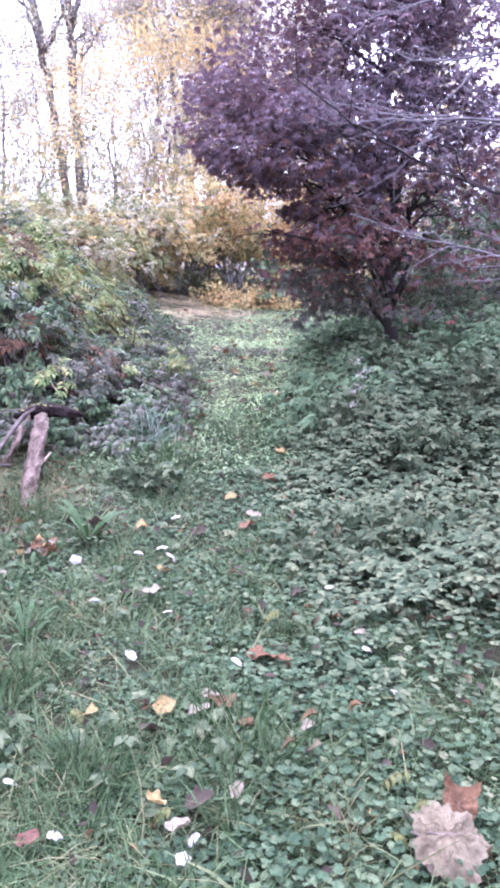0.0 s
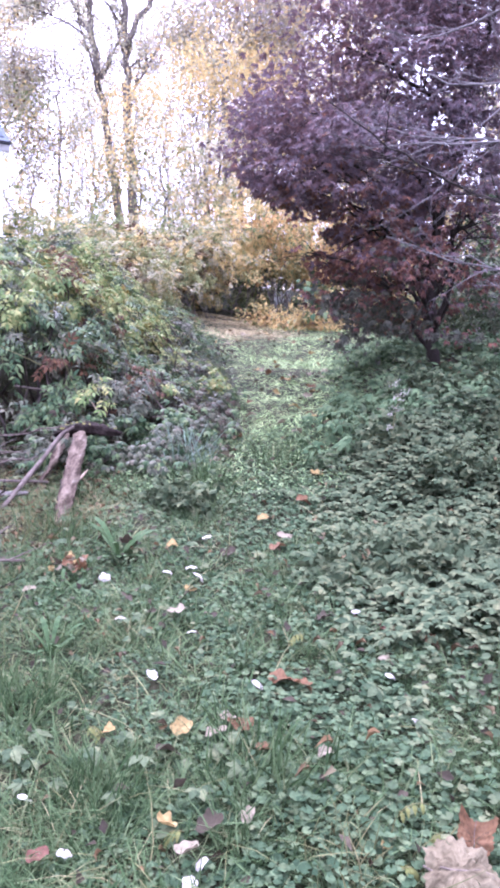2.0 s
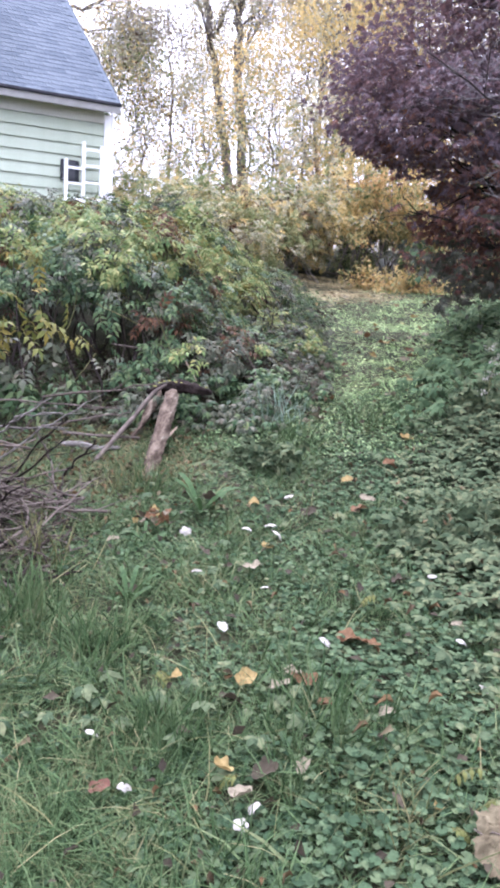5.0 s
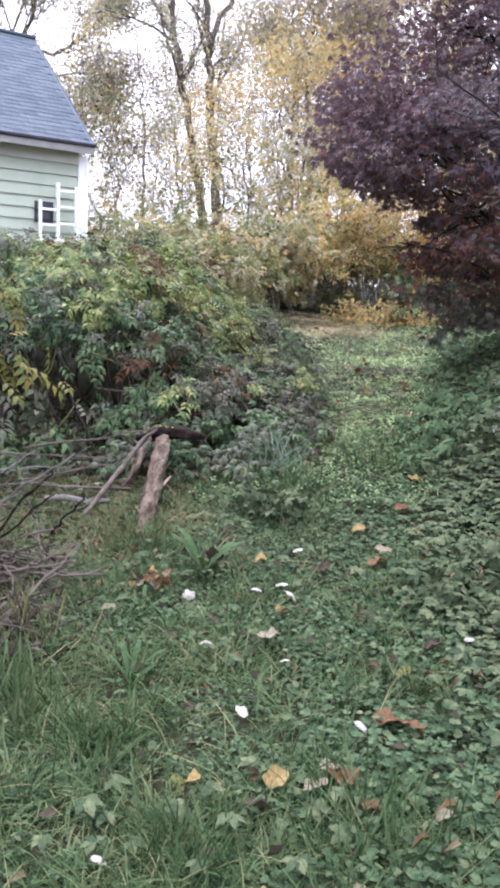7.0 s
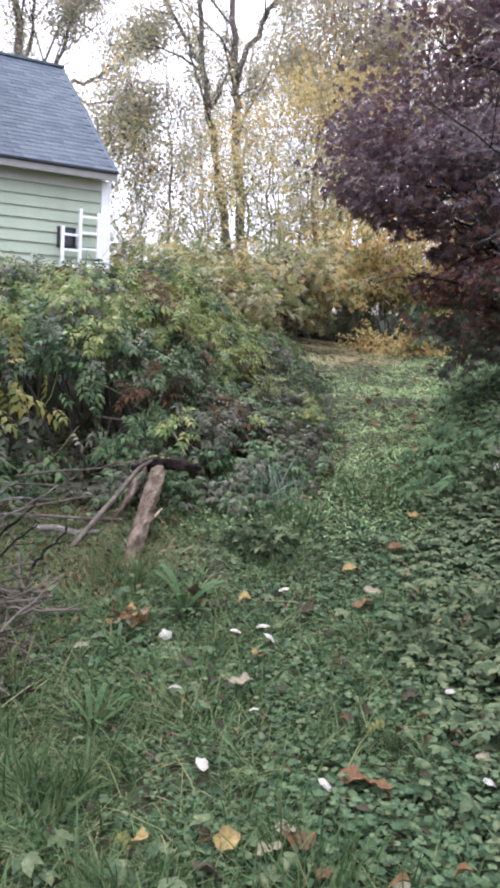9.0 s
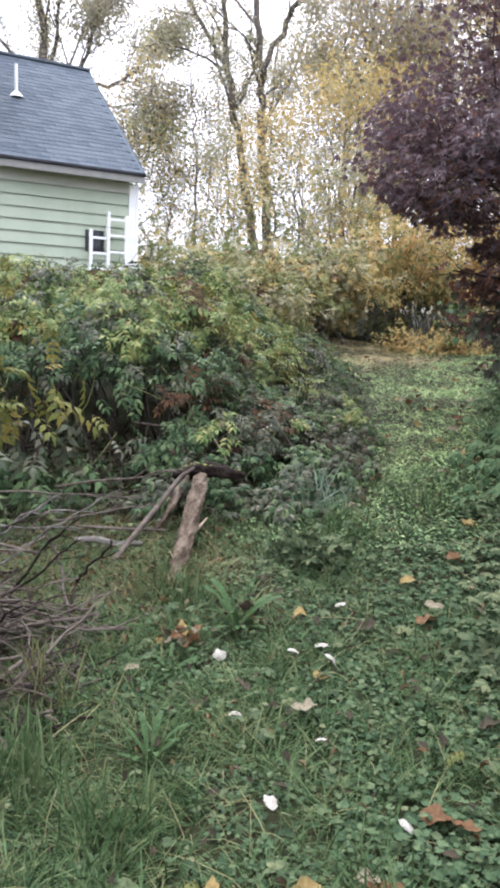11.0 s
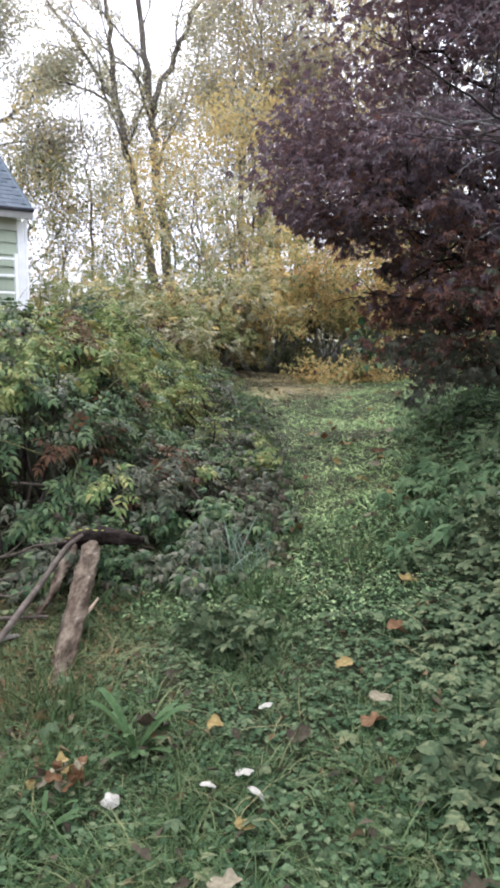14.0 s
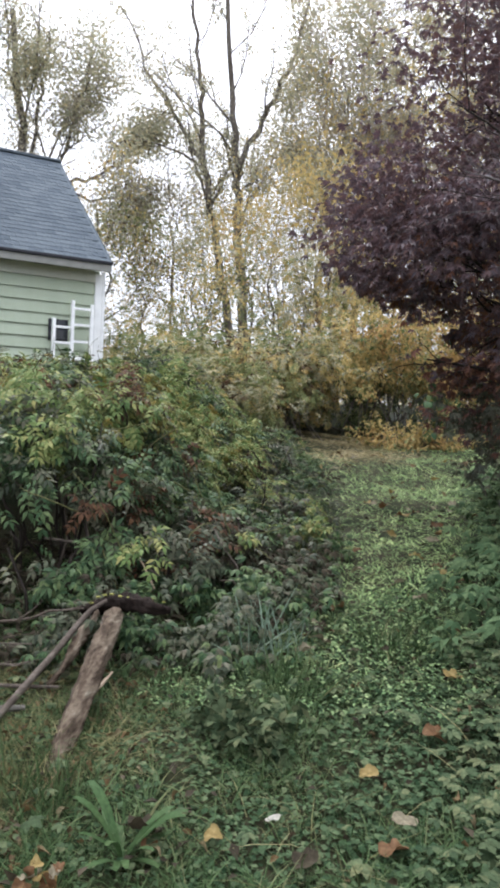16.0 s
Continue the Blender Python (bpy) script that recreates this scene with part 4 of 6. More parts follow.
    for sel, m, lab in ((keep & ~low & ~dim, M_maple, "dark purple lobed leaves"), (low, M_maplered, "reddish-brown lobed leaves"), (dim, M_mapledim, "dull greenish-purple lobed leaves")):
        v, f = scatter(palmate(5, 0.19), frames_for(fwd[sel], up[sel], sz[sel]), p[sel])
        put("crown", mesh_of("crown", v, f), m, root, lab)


purple_maple()


# ---- bare tree reaching in from the side ----
def bare_tree():
    at = np.array([2.95, 4.35, float(hill(2.95, 4.35)) - 0.03])
    root = thing("bare_tree", "leafless tree with fine grey twigs reaching over the slope", "tree", at=at)
    trunk = np.array([(0, 0, 0), (-0.02, 0, 0.8), (0.03, 0.02, 1.7), (0, 0, 2.6), (0.05, 0.02, 3.6), (0.1, 0, 4.4)])
    v, f = tube(trunk, (0.075, 0.066, 0.056, 0.045, 0.03, 0.015), 8)
    put("trunk", mesh_of("trunk", v, f, True), M_darkbark, root)
    limbs = (((2.95, 4.35, 1.75), (1.9, 4.0, 1.72), (1.3, 3.9, 1.80), (0.97, 3.87, 1.86), (0.76, 3.80, 1.93), (0.50, 3.70, 2.07), (0.28, 3.60, 2.18)),
             ((2.95, 4.35, 2.2), (1.9, 4.1, 2.20), (1.25, 4.0, 2.13), (0.80, 3.9, 2.08), (0.45, 3.8, 2.03)),
             ((2.95, 4.35, 3.4), (1.95, 4.4, 3.1), (1.35, 4.2, 2.62), (1.08, 4.0, 2.30), (0.95, 3.9, 2.12)),
             ((2.95, 4.35, 3.8), (1.9, 4.8, 3.4), (1.15, 5.0, 3.02), (0.84, 5.03, 2.87), (0.50, 5.0, 2.92)),
             ((2.95, 4.35, 1.95), (1.9, 4.6, 2.2), (1.2, 5.0, 2.33), (0.70, 5.2, 2.36), (0.30, 5.3, 2.50)),
             ((2.95, 4.35, 1.5), (1.9, 4.2, 1.46), (1.2, 4.1, 1.52), (0.60, 4.0, 1.66)),
             ((2.95, 4.35, 3.0), (1.9, 4.2, 2.75), (1.3, 4.1, 2.45), (0.85, 4.0, 2.36), (0.62, 3.95, 2.45)))
    for i, pts in enumerate(limbs):
        t = np.linspace(0, len(pts) - 1, 3 * len(pts))
        line = np.stack([np.interp(t, np.arange(len(pts)), np.array(pts)[:, k]) for k in range(3)], 1) - at
        line[1:-1] = (line[:-2] + 2 * line[1:-1] + line[2:]) / 4 + rng.normal(0, 0.008, line[1:-1].shape)
        lots, _ = branch_out(line, 0.0115, 0.0024, 2, 9, 0.28, 0.7, 0.03, 0.26, 0.3, None, None, 6)
        v, f = merge(*lots)
        put("limb", mesh_of("limb", v, f), M_darkbark if i == 0 else M_bare, root, "grey forking branch with fine twigs")


bare_tree()

# ---- woods behind ----
def tree(name, label, lines, radii, mat, leaves, size, bark=None, group="", depth=2, count=7, ratio=0.42, more=(), stray=0.25, per=9, clump=0.9, taper=0.18):
    at = lines[0][0].copy()
    at[2] = float(hill(at[0], at[1])) - 0.05
    root = thing(name, label, "tree", group, at=at)
    twigs = []
    for i, (line, r) in enumerate(zip(lines, radii)):
        line = line - at
        v, f = tube(line, np.linspace(r, r * taper, len(line)), 8)
        put("trunk" if i == 0 else "limb", mesh_of("trunk", v, f, True), bark or M_bark, root)
        lots, tips = branch_out(line, r * 0.75, r * 0.15, depth, count, ratio, 0.7, 0.06, 0.17, 0.3, None, None, 5)
        v, f = merge(*lots[1:])
        tagged(put("branchwork", mesh_of("branchwork", v, f), bark or M_bark, root), kind="stuff")
        twigs += tips
    q, d = along(twigs, leaves // per * 2)
    full = lattice(q[:, 0] + 0.6 * q[:, 1] + 30, q[:, 2] + 0.4 * q[:, 1] + 30, clump, 78) + rng.normal(0, 0.16, len(q))
    q = q[full > np.quantile(full, 0.5)]
    p = np.repeat(q, per, axis=0)
    p = p + rng.normal(0, stray, p.shape) * np.array([1, 1, 0.8])
    p[:, 2] -= 0.4 * stray
    fwd = rng.normal(0, 1, p.shape) + np.array([0, 0, -0.6])
    up = rng.normal(0, 1, p.shape) + np.array([0, 0, 0.8])
    sz = rng.uniform(size * 0.6, size * 1.3, len(p))
    patch = lattice(p[:, 0] + p[:, 1], p[:, 2], 1.0, 77) - 0.11 * p[:, 2]
    todo = np.ones(len(p), bool)
    for share, m2, lab in more:
        pick = todo & (patch + rng.normal(0, 0.40, len(p)) > np.quantile(patch + rng.normal(0, 0.40, len(p)), 1 - share))
        todo &= ~pick
        v, f = scatter(LEAF2, frames_for(fwd[pick], up[pick], sz[pick]), p[pick])
        put("crown", mesh_of("crown", v, f), m2, root, lab)
    v, f = scatter(LEAF2, frames_for(fwd[todo], up[todo], sz[todo]), p[todo])
    put("crown", mesh_of("crown", v, f), mat, root)
    return root


def line_of(*pts):
    """A rounded line through the points, a little uneven."""
    p = np.array(pts, float)
    t = np.linspace(0, len(p) - 1, 3 * len(p))
    q = np.stack([np.interp(t, np.arange(len(p)), p[:, k]) for k in range(3)], 1)
    q[1:-1] += rng.normal(0, 0.05, q[1:-1].shape)
    return q


WO = "autumn woods behind the bank"
zb = float(hill(-5.6, 25.5)) - 0.1
tree("forked_tree", "tall half-bare tree with a forked mossy grey trunk", [
    line_of((-5.78, 25.4, zb), (-5.86, 25.4, 3.9), (-6.01, 25.4, 5.7), (-6.19, 25.4, 7.3), (-6.22, 25.4, 8.4), (-6.45, 25.4, 10.3), (-6.68, 25.4, 12.2), (-6.9, 25.4, 15.0)),
    line_of((-6.20, 25.4, 8.3), (-5.79, 25.3, 9.4), (-5.32, 25.3, 10.3), (-4.66, 25.2, 11.3), (-4.2, 25.0, 13.5))], (0.165, 0.10), M_olive, 6500, 0.080, None, WO, 3, 10, 0.34, (), 0.14, 3, 0.22, 0.35)
tree("leaning_tree", "tall leaning half-bare tree with a grey trunk", [
    line_of((-6.10, 25.9, zb), (-6.43, 25.9, 4.2), (-6.89, 25.9, 6.1), (-7.15, 25.9, 7.7), (-7.44, 25.9, 8.7), (-7.58, 25.9, 9.9), (-7.64, 25.9, 11.2), (-7.9, 25.9, 12.6), (-8.0, 25.9, 14.5)),
    line_of((-7.46, 25.9, 8.8), (-7.97, 25.9, 9.6), (-8.76, 25.9, 10.9), (-9.57, 26.0, 12.0), (-10.4, 26, 13.8)),
    line_of((-7.13, 25.9, 7.6), (-6.80, 25.8, 8.1), (-6.55, 25.7, 8.8), (-6.5, 25.6, 9.6))], (0.145, 0.08, 0.06), M_olive, 6500, 0.080, None, WO, 3, 9, 0.34, (), 0.14, 3, 0.22, 0.3)


def upright(x, y, h, lean=0.0, sway=0.4):
    z0 = float(hill(x, y)) - 0.1
    k = 6
    return line_of(*[(x + lean * h * i / k + rng.normal(0, sway * 0.3) * (i > 0), y + rng.normal(0, sway * 0.3) * (i > 0), z0 + h * i / k) for i in range(k + 1)])


gl, ol = "golden leaves", "olive leaves"
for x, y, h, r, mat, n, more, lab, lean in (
        (-3.3, 23.6, 9.8, 0.07, M_olive, 12000, ((0.18, M_gold, gl), (0.3, M_hazebeige, "hazy beige leaves")), "slender tree with pale yellow-green autumn leaves", 0.0),
        (-2.5, 21.6, 8.6, 0.08, M_olive, 12000, ((0.16, M_gold, gl), (0.04, M_orange, "orange leaves"), (0.4, M_hazebeige, "hazy beige leaves")), "slender tree with yellow and olive autumn leaves", -0.01),
        (-1.6, 22.4, 9.6, 0.09, M_olive, 13000, ((0.15, M_gold, gl), (0.4, M_hazebeige, "hazy beige leaves")), "slender tree with yellow autumn leaves", 0.0),
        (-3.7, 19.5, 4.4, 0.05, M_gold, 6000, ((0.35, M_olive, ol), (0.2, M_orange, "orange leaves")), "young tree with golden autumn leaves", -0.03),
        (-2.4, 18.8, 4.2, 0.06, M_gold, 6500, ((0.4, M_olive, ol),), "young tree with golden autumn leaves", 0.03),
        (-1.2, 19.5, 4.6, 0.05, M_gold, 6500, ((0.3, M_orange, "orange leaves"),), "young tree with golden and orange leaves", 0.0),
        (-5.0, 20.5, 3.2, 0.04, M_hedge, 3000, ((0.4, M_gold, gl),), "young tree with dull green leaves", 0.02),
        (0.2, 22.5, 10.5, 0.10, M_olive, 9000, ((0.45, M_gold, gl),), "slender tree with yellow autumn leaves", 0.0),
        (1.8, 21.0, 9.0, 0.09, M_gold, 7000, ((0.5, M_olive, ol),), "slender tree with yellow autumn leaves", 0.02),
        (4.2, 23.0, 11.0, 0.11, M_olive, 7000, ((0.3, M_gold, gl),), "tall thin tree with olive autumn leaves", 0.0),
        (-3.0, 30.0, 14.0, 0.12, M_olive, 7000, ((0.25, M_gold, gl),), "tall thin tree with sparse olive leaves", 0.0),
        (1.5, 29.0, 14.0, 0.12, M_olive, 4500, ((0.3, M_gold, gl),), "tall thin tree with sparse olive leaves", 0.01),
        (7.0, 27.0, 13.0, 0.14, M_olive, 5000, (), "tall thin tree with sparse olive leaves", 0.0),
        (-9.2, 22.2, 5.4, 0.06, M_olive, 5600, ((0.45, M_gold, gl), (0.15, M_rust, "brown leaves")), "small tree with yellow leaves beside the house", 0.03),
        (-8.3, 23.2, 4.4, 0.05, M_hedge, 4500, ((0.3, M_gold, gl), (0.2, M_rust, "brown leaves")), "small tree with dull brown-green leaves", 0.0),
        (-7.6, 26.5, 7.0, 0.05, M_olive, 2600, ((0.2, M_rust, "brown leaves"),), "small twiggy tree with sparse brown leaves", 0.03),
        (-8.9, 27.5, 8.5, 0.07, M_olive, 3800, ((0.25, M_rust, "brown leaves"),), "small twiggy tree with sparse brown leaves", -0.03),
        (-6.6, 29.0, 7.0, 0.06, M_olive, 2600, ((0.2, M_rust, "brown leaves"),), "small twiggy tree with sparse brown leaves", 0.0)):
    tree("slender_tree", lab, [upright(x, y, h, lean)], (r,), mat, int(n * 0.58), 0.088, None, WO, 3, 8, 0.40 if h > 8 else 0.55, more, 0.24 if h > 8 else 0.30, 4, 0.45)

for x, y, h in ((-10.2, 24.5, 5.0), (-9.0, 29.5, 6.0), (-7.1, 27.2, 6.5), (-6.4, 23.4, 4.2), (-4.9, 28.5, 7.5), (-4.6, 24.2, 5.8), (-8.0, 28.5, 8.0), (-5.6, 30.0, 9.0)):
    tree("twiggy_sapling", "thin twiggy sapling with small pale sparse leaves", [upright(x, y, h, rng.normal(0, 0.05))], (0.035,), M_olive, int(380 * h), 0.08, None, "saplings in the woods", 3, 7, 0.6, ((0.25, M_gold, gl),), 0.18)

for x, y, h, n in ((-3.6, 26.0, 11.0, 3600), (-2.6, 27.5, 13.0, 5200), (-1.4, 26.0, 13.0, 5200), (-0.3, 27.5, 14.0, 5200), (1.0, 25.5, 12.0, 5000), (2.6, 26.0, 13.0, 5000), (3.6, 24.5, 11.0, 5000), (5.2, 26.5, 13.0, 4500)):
    tree("twiggy_tree", "grey twiggy tree with small hazy beige-brown leaves", [upright(x, y, h, rng.normal(0, 0.02))], (0.07,), M_hazebeige, n, 0.090, None, WO, 3, 9, 0.42, ((0.25, M_olive, ol),), 0.22, 3, 0.4)

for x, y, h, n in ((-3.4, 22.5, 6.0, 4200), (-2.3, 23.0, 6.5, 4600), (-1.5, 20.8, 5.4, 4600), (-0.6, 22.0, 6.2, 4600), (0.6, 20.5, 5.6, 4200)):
    tree("slender_tree", "small tree with pale golden and hazy beige leaves", [upright(x, y, h, rng.normal(0, 0.02))], (0.05,), M_hazebeige, n, 0.085, None, WO, 3, 8, 0.52, ((0.3, M_gold, gl), (0.25, M_olive, ol)), 0.26, 3, 0.4)

oz = float(hill(-12.5, 27)) - 0.1
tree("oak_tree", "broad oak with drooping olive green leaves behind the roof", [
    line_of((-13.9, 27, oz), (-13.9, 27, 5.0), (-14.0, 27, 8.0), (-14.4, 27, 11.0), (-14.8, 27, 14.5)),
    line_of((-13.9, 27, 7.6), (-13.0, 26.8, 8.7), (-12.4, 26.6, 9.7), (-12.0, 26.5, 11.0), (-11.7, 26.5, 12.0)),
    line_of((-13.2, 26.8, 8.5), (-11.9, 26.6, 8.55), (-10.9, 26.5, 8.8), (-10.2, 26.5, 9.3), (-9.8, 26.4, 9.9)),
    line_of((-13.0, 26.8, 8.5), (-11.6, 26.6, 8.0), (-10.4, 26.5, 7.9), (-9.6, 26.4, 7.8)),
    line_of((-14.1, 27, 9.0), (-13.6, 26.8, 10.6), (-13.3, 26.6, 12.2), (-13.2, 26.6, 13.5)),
    line_of((-14.0, 27, 8.2), (-15.2, 26.8, 9.6), (-16.2, 26.6, 10.8), (-16.8, 26.6, 12.5))], (0.24, 0.07, 0.07, 0.05, 0.07, 0.08), M_olive, 40000, 0.105, M_bark, WO, 3, 9, 0.46, ((0.25, M_hazebeige, "hazy beige leaves"),), 0.36, 3, 0.9, 0.35)

TH = "undergrowth of the woods"
for i, (x, y, rx, rz, mat, lab) in enumerate((
        (-7.0, 18.5, 1.8, 1.5, M_hedge, "brown-green undergrowth beside the house"), (-4.4, 17.5, 1.8, 1.3, M_hedge, "olive and brown undergrowth"),
        (-2.2, 16.8, 1.6, 1.8, M_olive, "yellow-brown undergrowth"), (0.4, 17.2, 1.8, 2.0, M_orange, "orange-brown undergrowth"),
        (2.9, 17.0, 1.9, 1.8, M_olive, "olive undergrowth"), (5.8, 16.5, 2.2, 2.0, M_hedge, "green undergrowth"),
        (3.0, 15.2, 1.5, 2.6, M_hazebeige, "tall hazy beige-brown undergrowth behind the maple"), (4.9, 14.6, 1.6, 2.6, M_hazebeige, "tall hazy beige-brown undergrowth behind the maple"), (1.3, 16.2, 1.5, 2.4, M_hazebeige, "tall hazy beige-brown undergrowth behind the maple"),
        (-6.2, 22.5, 2.2, 1.6, M_olive, "brown undergrowth"), (-1.2, 20.0, 2.3, 2.1, M_olive, "golden undergrowth"))):
    shrub("undergrowth", lab, (x, y, float(hill(x, y)) + rz * 0.45), (rx, 1.1, rz), 1100, PIN5, 0.20, mat, 30 + i,
          ((0.25, M_gold, gl), (0.2, M_hedge, ol)), "undergrowth", group=TH, stems=12, hollow=0.3, rough=0.7)


def far_woods():
    """A belt of twigs and leaves far behind, its haze only in the leaf colour."""
    n = 9000
    a = rng.uniform(-1.15, 1.15, n)
    dist = rng.uniform(42, 70, n)
    x, y = np.sin(a) * dist, np.cos(a) * dist
    top = 1.5 + 2.5 * lattice(a * 20 + 40, dist * 0, 1.0, 50)
    z = hill(x, y) + top * rng.random(n) ** 1.4
    p = np.stack([x, y, z], 1)
    fwd = rng.normal(0, 1, p.shape)
    up = rng.normal(0, 1, p.shape)
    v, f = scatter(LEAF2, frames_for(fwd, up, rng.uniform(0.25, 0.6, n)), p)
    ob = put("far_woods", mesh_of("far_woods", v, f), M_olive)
    tagged(ob, "distant autumn woodland of olive and brown leaves", "woods", kind="stuff")
    lots = []
    for i in range(26):
        aa, dd = rng.uniform(-1.1, 1.1), rng.uniform(38, 66)
        xx, yy = math.sin(aa) * dd, math.cos(aa) * dd
        z0 = float(hill(xx, yy)) - 0.3
        h = rng.uniform(8, 14)
        lots.append(tube([(xx, yy, z0), (xx + rng.normal(0, 0.3), yy, z0 + h * 0.5), (xx + rng.normal(0, 0.6), yy, z0 + h)], (0.16, 0.1, 0.03), 5))
    v, f = merge(*lots)
    ob = put("far_trunks", mesh_of("far_trunks", v, f), M_bark)
    tagged(ob, "thin grey trunks of the distant woodland", "woods", kind="stuff")


far_woods()


# ---- low plants ----
def left_edge(y):
    return np.interp(y, (0, 3, 4.2, 6.2, 7.7, 9, 11.3, 14), (-1.4, -1.0, -0.62, -0.42, -0.62, -0.92, -1.45, -2.1))


def right_edge(y):
    return np.interp(y, (0, 2.6, 4, 6.3, 7.9, 11.2, 14), (0.75, 0.32, 0.15, 0.22, 0.28, 0.45, 0.7))


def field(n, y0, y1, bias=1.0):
    """Random places over a wedge of slope fitted to the camera's view."""
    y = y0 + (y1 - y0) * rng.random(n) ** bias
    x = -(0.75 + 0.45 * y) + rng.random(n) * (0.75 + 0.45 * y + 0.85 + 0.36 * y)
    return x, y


def stuff(name, lots, mat, label, category):
    v, f = merge(*lots)
    ob = put(name, mesh_of(name, v, f), mat)
    tagged(ob, label, category, kind="stuff")


def lay(x, y, h, tmpl, size, tilt=0.35, lean=0.35, sizes=None):
    z = hill(x, y) + h
    p = np.stack([x, y, z], 1)
    fwd = spread_dirs(len(x), tilt)
    up = np.array([0, 0, 1.0]) + rng.normal(0, lean, p.shape)
    up[:, 1] -= 0.15
    sz = rng.uniform(size[0], size[1], len(x))
    return scatter(tmpl, frames_for(fwd, up, sz), p)


def grass_blades(x, y, length, tmpl, lift=1.1):
    p = np.stack([x, y, hill(x, y) - 0.005], 1)
    a = rng.uniform(0, 2 * np.pi, len(x))
    comb = lattice(x, y, 0.5, 31) * 6.28
    a = comb + rng.normal(0, 2.2, len(x))
    fwd = np.stack([np.cos(a), np.sin(a), rng.uniform(0.3, lift * 1.6, len(x))], 1)
    up = np.array([0, 0, 1.0]) + rng.normal(0, 0.2, p.shape)
    sz = rng.uniform(length[0], length[1], len(x)) * (0.6 + 0.8 * lattice(x, y, 0.45, 32))
    return scatter(tmpl, frames_for(fwd, up, sz), p)


def withered(x, y):
    """The tan patch of lawn under the overhanging shrubs, fading into the turf."""
    uneven = 0.9 * (lattice(x, y, 0.5, 85) - 0.5)
    return smooth(10.7, 11.5, y + uneven) * smooth(0.15, -0.55, x + uneven)


def dry_ground(x, y):
    """Where dead grass and litter take over, from the brush pile to the log."""
    side = smooth(-0.55, -0.95, x + 0.25 * (lattice(x, y, 0.4, 81) - 0.5))
    return side * smooth(2.9, 3.3, y) * smooth(4.9, 4.5, y)


CURLED = ovate(0.5, 0.30, 0.55)


def ground_cover():
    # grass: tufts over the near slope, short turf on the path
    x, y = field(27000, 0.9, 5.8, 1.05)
    dens = 0.36 + 0.55 * smooth(0.3, 0.75, lattice(x, y, 0.45, 21)) + 0.40 * smooth(0.15, -0.5, x) - 0.4 * smooth(0.0, 0.5, x - right_edge(y))
    dens = (dens - 0.50 * dry_ground(x, y)) * (0.35 + 0.9 * smooth(0.25, 0.6, lattice(x, y, 0.30, 40)))
    k = rng.random(len(x)) < dens * (0.25 + 1.1 * smooth(0.28, 0.55, lattice(x, y, 0.11, 37)))
    each = 10
    cx, cy = np.repeat(x[k], each), np.repeat(y[k], each)
    off = rng.normal(0, 0.020, (len(cx), 2))
    lean = np.repeat(rng.normal(0, 0.5, (k.sum(), 2)), each, axis=0)
    p = np.stack([cx + off[:, 0], cy + off[:, 1], hill(cx + off[:, 0], cy + off[:, 1]) - 0.005], 1)
    fwd = np.stack([off[:, 0] * 25 + lean[:, 0], off[:, 1] * 25 + lean[:, 1], rng.uniform(0.35, 1.4, len(cx))], 1)
    size = rng.uniform(0.045, 0.13, len(cx)) * np.repeat(rng.uniform(0.6, 1.35, k.sum()), each)
    near = scatter(blade(0.019, 0.55, True), frames_for(fwd, np.array([0, 0, 1.0]) + rng.normal(0, 0.2, p.shape), size), p)
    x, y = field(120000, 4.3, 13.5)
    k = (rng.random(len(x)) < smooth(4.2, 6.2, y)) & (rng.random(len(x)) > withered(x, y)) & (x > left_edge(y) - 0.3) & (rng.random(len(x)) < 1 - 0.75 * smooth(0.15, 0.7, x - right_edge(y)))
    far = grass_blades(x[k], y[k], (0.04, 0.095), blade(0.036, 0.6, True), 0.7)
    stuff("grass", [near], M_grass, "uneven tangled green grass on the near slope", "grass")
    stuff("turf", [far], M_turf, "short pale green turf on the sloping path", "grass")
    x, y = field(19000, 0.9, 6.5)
    k = rng.random(len(x)) < 0.12 + 0.75 * smooth(0.2, -0.5, x) * lattice(x, y, 0.6, 23) + 1.0 * dry_ground(x, y)
    stuff("dry_grass", [grass_blades(x[k], y[k], (0.07, 0.20), blade(0.010, 0.7))], M_straw, "straw-coloured withered grass among the green", "grass")
    x, y = rng.uniform(-1.9, -0.5, 14000), rng.uniform(2.6, 4.7, 14000)
    k = rng.random(len(x)) < dry_ground(x, y)
    stuff("dry_grass", [grass_blades(x[k], y[k], (0.05, 0.15), blade(0.016, 0.8), 0.7)], M_straw, "matted olive and straw grass beside the log", "grass")
    k &= rng.random(len(x)) < 0.07
    stuff("leaf_litter", [lay(x[k], y[k], 0.015 + 0.03 * rng.random(k.sum()), CURLED, (0.02, 0.05), 0.4, 0.6)], M_leafdull, "dry brown leaf scraps beside the log", "leaf litter")
    # coarser grass all round, outside the wedge in the camera's view
    x, y = rng.uniform(-8, 8, 90000), rng.uniform(-5, 13, 90000)
    ragged = 0.35 * rng.normal(0, 1, len(x))
    wide = (x < -(0.65 + 0.45 * y) + ragged) | (x > 0.75 + 0.36 * y + ragged) | (y < 1.0 + ragged)
    k = wide & (rng.random(len(x)) < 0.5 + 0.5 * lattice(x, y, 0.6, 36))
    stuff("rough_grass", [grass_blades(x[k], y[k], (0.07, 0.17), blade(0.030, 0.6, True))], M_grass, "uneven green grass around the slope", "grass")
    x, y = rng.uniform(-5, 5, 60000), rng.uniform(-3, 9, 60000)
    ragged = 0.35 * rng.normal(0, 1, len(x))
